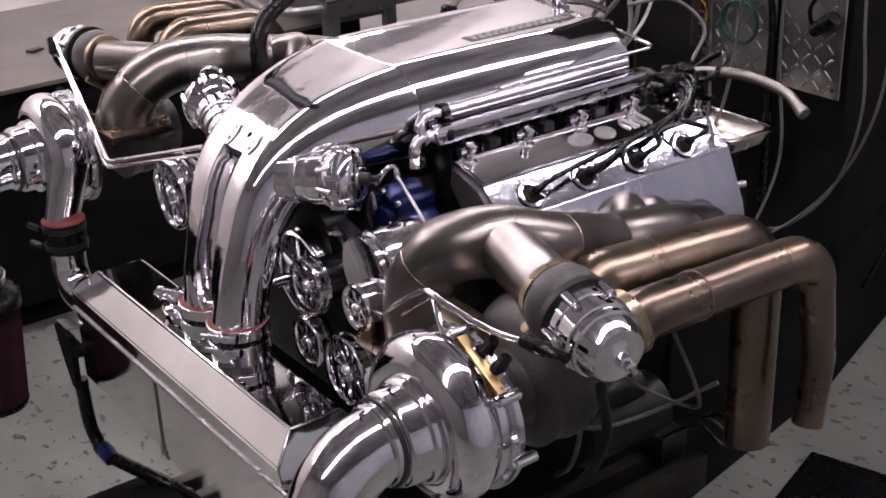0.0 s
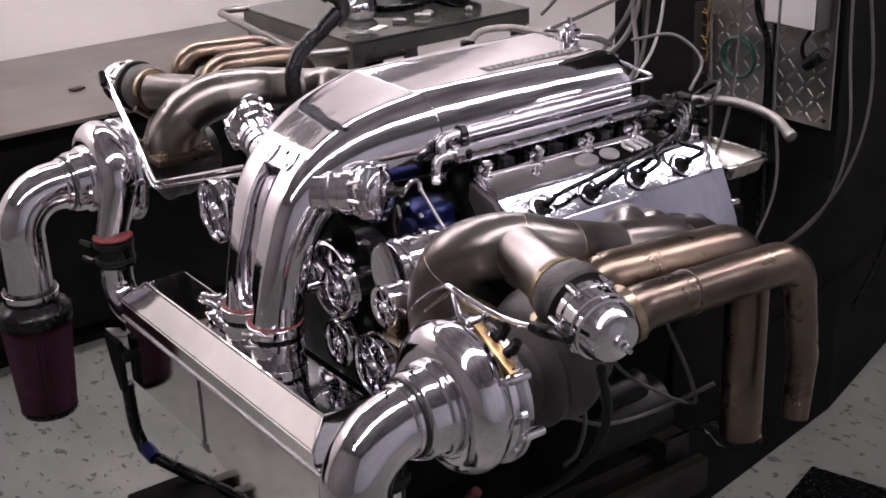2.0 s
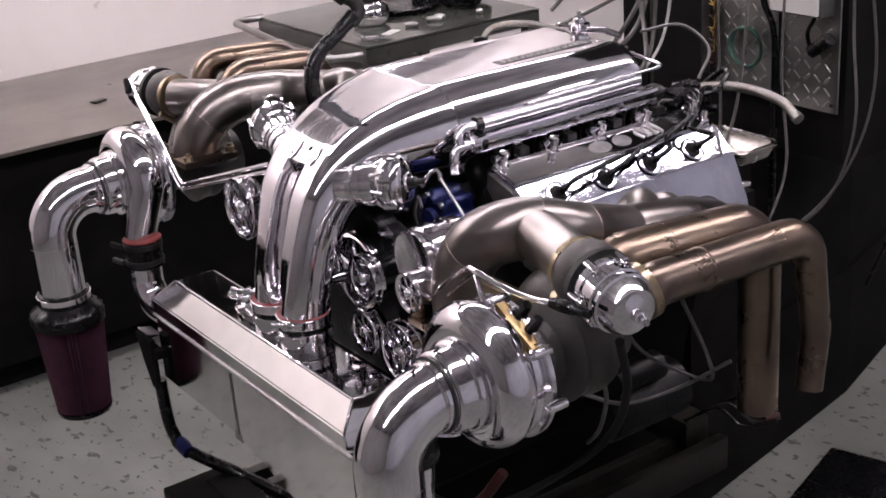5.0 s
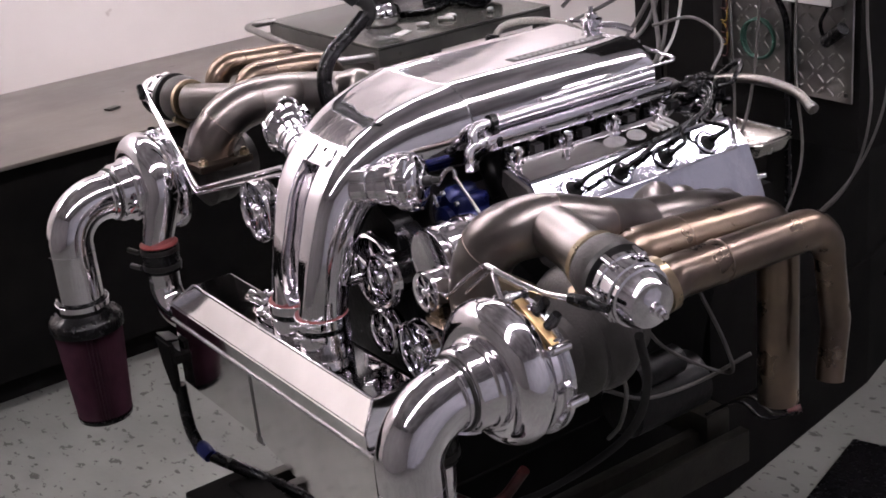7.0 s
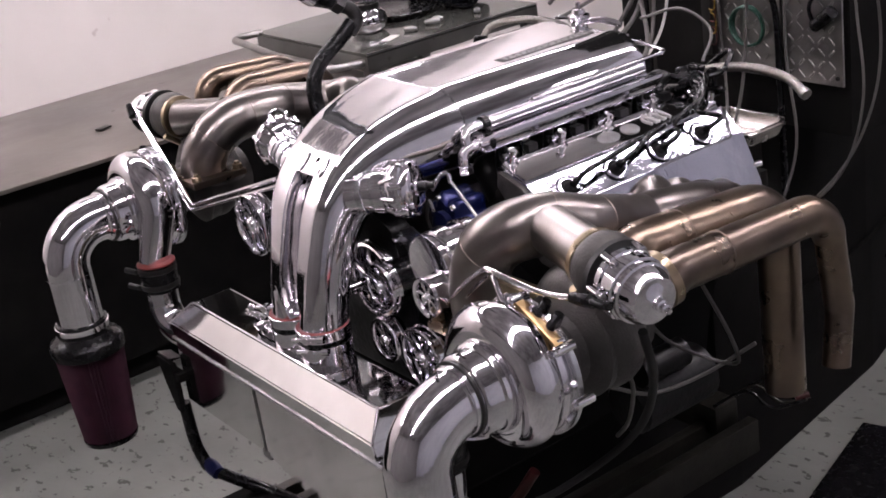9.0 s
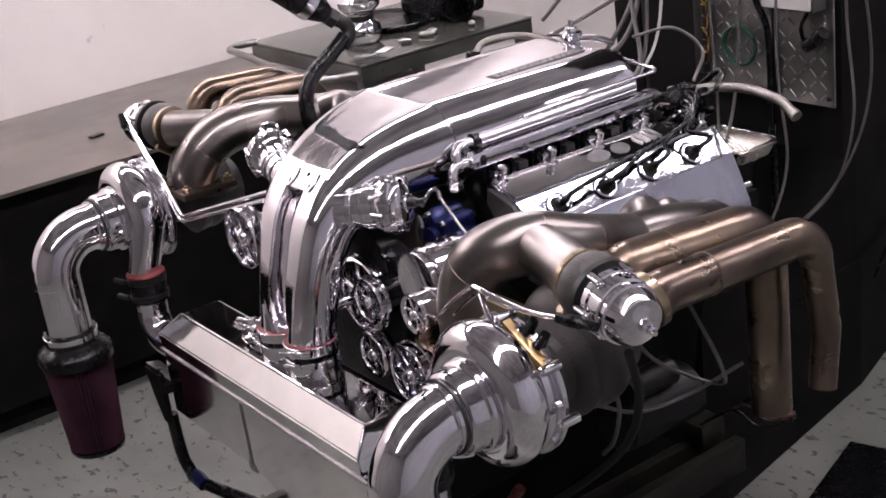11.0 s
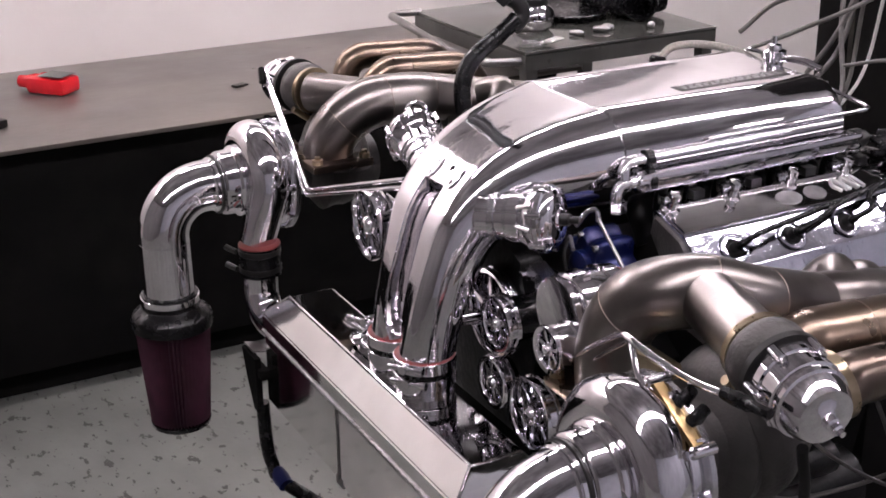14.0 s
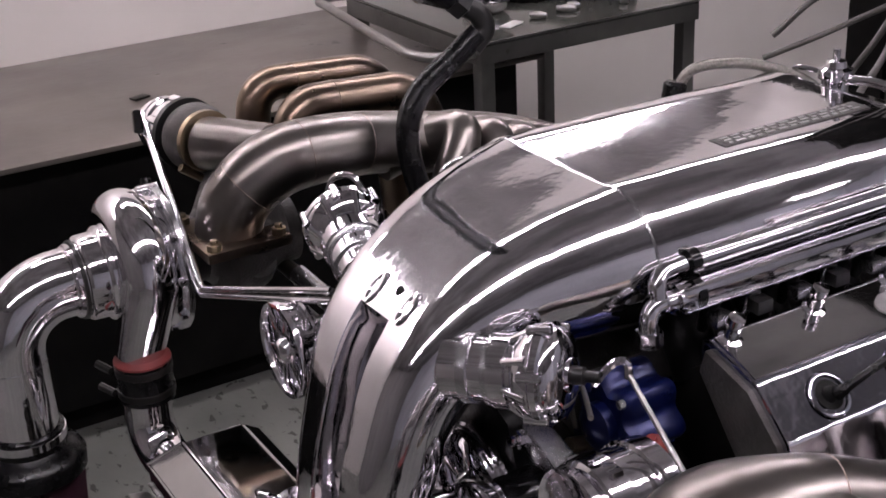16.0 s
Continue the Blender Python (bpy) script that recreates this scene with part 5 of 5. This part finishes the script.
# ---- cart and what stands on it ----
part("rim_front", box((0.80, 0.012, 0.055), (-2.25, 1.446, 0.912), 0.003), GALV, ct)
part("rim_side", box((0.012, 0.79, 0.05), (-1.856, 1.835, 0.912), 0.003), GALV, ct)
part("edge_strip", box((0.004, 0.79, 0.006), (-1.848, 1.835, 0.947), 0.001), TREAD, ct, "bare worn edge")
part("lower_shelf", box((0.76, 0.75, 0.03), (-2.25, 1.835, 0.30), 0.004), GALV, ct)
part("handle", sweep(spline([(-2.64, 1.46, 0.945), (-2.645, 1.38, 0.948), (-2.61, 1.325, 0.95), (-2.54, 1.315, 0.95), (-2.30, 1.29, 0.945), (-2.02, 1.262, 0.94), (-1.93, 1.265, 0.935), (-1.885, 1.32, 0.925), (-1.88, 1.45, 0.915)], 7), 0.014, 14), TREAD, ct, "bent bare steel tube handle")
sp = thing("steel_flask", (-2.15, 1.655, 0.95), "polished steel waisted vessel on the cart", "vessel")
part("body", lathe([(0, 0.05), (0.02, 0.068), (0.045, 0.076), (0.07, 0.070), (0.085, 0.052), (0.095, 0.045), (0.115, 0.047), (0.12, 0.058), (0.14, 0.078), (0.165, 0.084), (0.185, 0.072), (0.19, 0.04)], (-2.15, 1.655, 0.95), (0, 0, 1), 36), CHROME, sp)
part("band", lathe([(0.088, 0.046), (0.09, 0.050), (0.108, 0.050), (0.11, 0.046)], (-2.15, 1.655, 0.95), (0, 0, 1), 28), BLACK, sp, "dark gap in the waist")
bc = thing("black_housing", (-2.16, 2.08, 0.95), "black moulded duct with a round open mouth on the cart", "housing")
part("body", box((0.30, 0.22, 0.20), (-2.24, 2.10, 1.06), 0.05, seg=4), RUBBER, bc)
part("mouth", lathe([(-0.10, 0.05), (-0.05, 0.062), (0.0, 0.064), (0.03, 0.067), (0.032, 0.060), (0.0, 0.056), (-0.06, 0.05)], (-2.06, 2.05, 1.025), (0.66, -0.70, -0.12), 32), RUBBER, bc, "open round mouth")
pn = thing("black_pan", (-2.32, 1.86, 0.95), "shallow black oval pan lying on the cart", "pan")
part("pan", hull([[(-2.32 + q * 0.20 * math.cos(a * math.pi / 16), 1.88 + q * 0.17 * math.sin(a * math.pi / 16), z) for a in range(32)] for q, z in ((0.9, 0.951), (1.0, 0.975), (0.985, 0.978), (0.9, 0.966))]), RUBBER, pn)
for q, sz in (((-1.98, 1.83, 0.962), 0.03), ((-1.97, 1.72, 0.962), 0.025), ((-1.95, 2.02, 0.962), 0.012), ((-2.0, 1.87, 0.962), 0.02)):
    ft = thing("loose_fitting", (q[0], q[1], 0.95), "small loose metal fitting on the cart", "fitting", "fittings on the cart")
    part("body", lathe([(-sz, 0.008), (-sz * 0.2, 0.012), (sz * 0.3, 0.012), (sz, 0.007)], q, (0.7, 0.6, 0), 10), CAST, ft)
rag = thing("white_label", (-1.96, 1.62, 0.95), "small white card lying on the cart", "card")
part("card", box((0.035, 0.075, 0.004), pose(-1.96, 1.62, 0.953, 0, 0, 25), 0.001), PAPER, rag)

# ---- bench things ----
bt = thing("red_bottle", (-2.58, 0.05, 0.84), "red plastic bottle lying on the bench", "bottle")
body = box((0.15, 0.10, 0.055), pose(-2.57, 0.06, 0.869, 0, 0, 40), 0.024, seg=4)
part("body", body, REDP, bt)
part("neck", lathe([(0, 0.03), (0.03, 0.022), (0.06, 0.02), (0.062, 0.016)], (-2.62, 0.015, 0.869), (-0.75, -0.66, 0), 20), REDP, bt)
part("label", box((0.09, 0.075, 0.002), pose(-2.55, 0.07, 0.9035, 0, 0, 40), 0), GALV, bt, "worn grey label")
tl = thing("small_tool", (-2.28, -0.2, 0.84), "small rusty tool on the bench edge", "tool")
part("tool", box((0.08, 0.035, 0.025), pose(-2.25, -0.19, 0.8535, 0, 0, 30), 0.006), FRAME, tl)
wsh = thing("washer_scrap", (-2.5, 0.62, 0.84), "small dark metal scrap on the bench", "scrap")
part("scrap", box((0.03, 0.05, 0.006), pose(-2.33, 0.62, 0.844, 0, 0, 20), 0.002), FRAME, wsh)
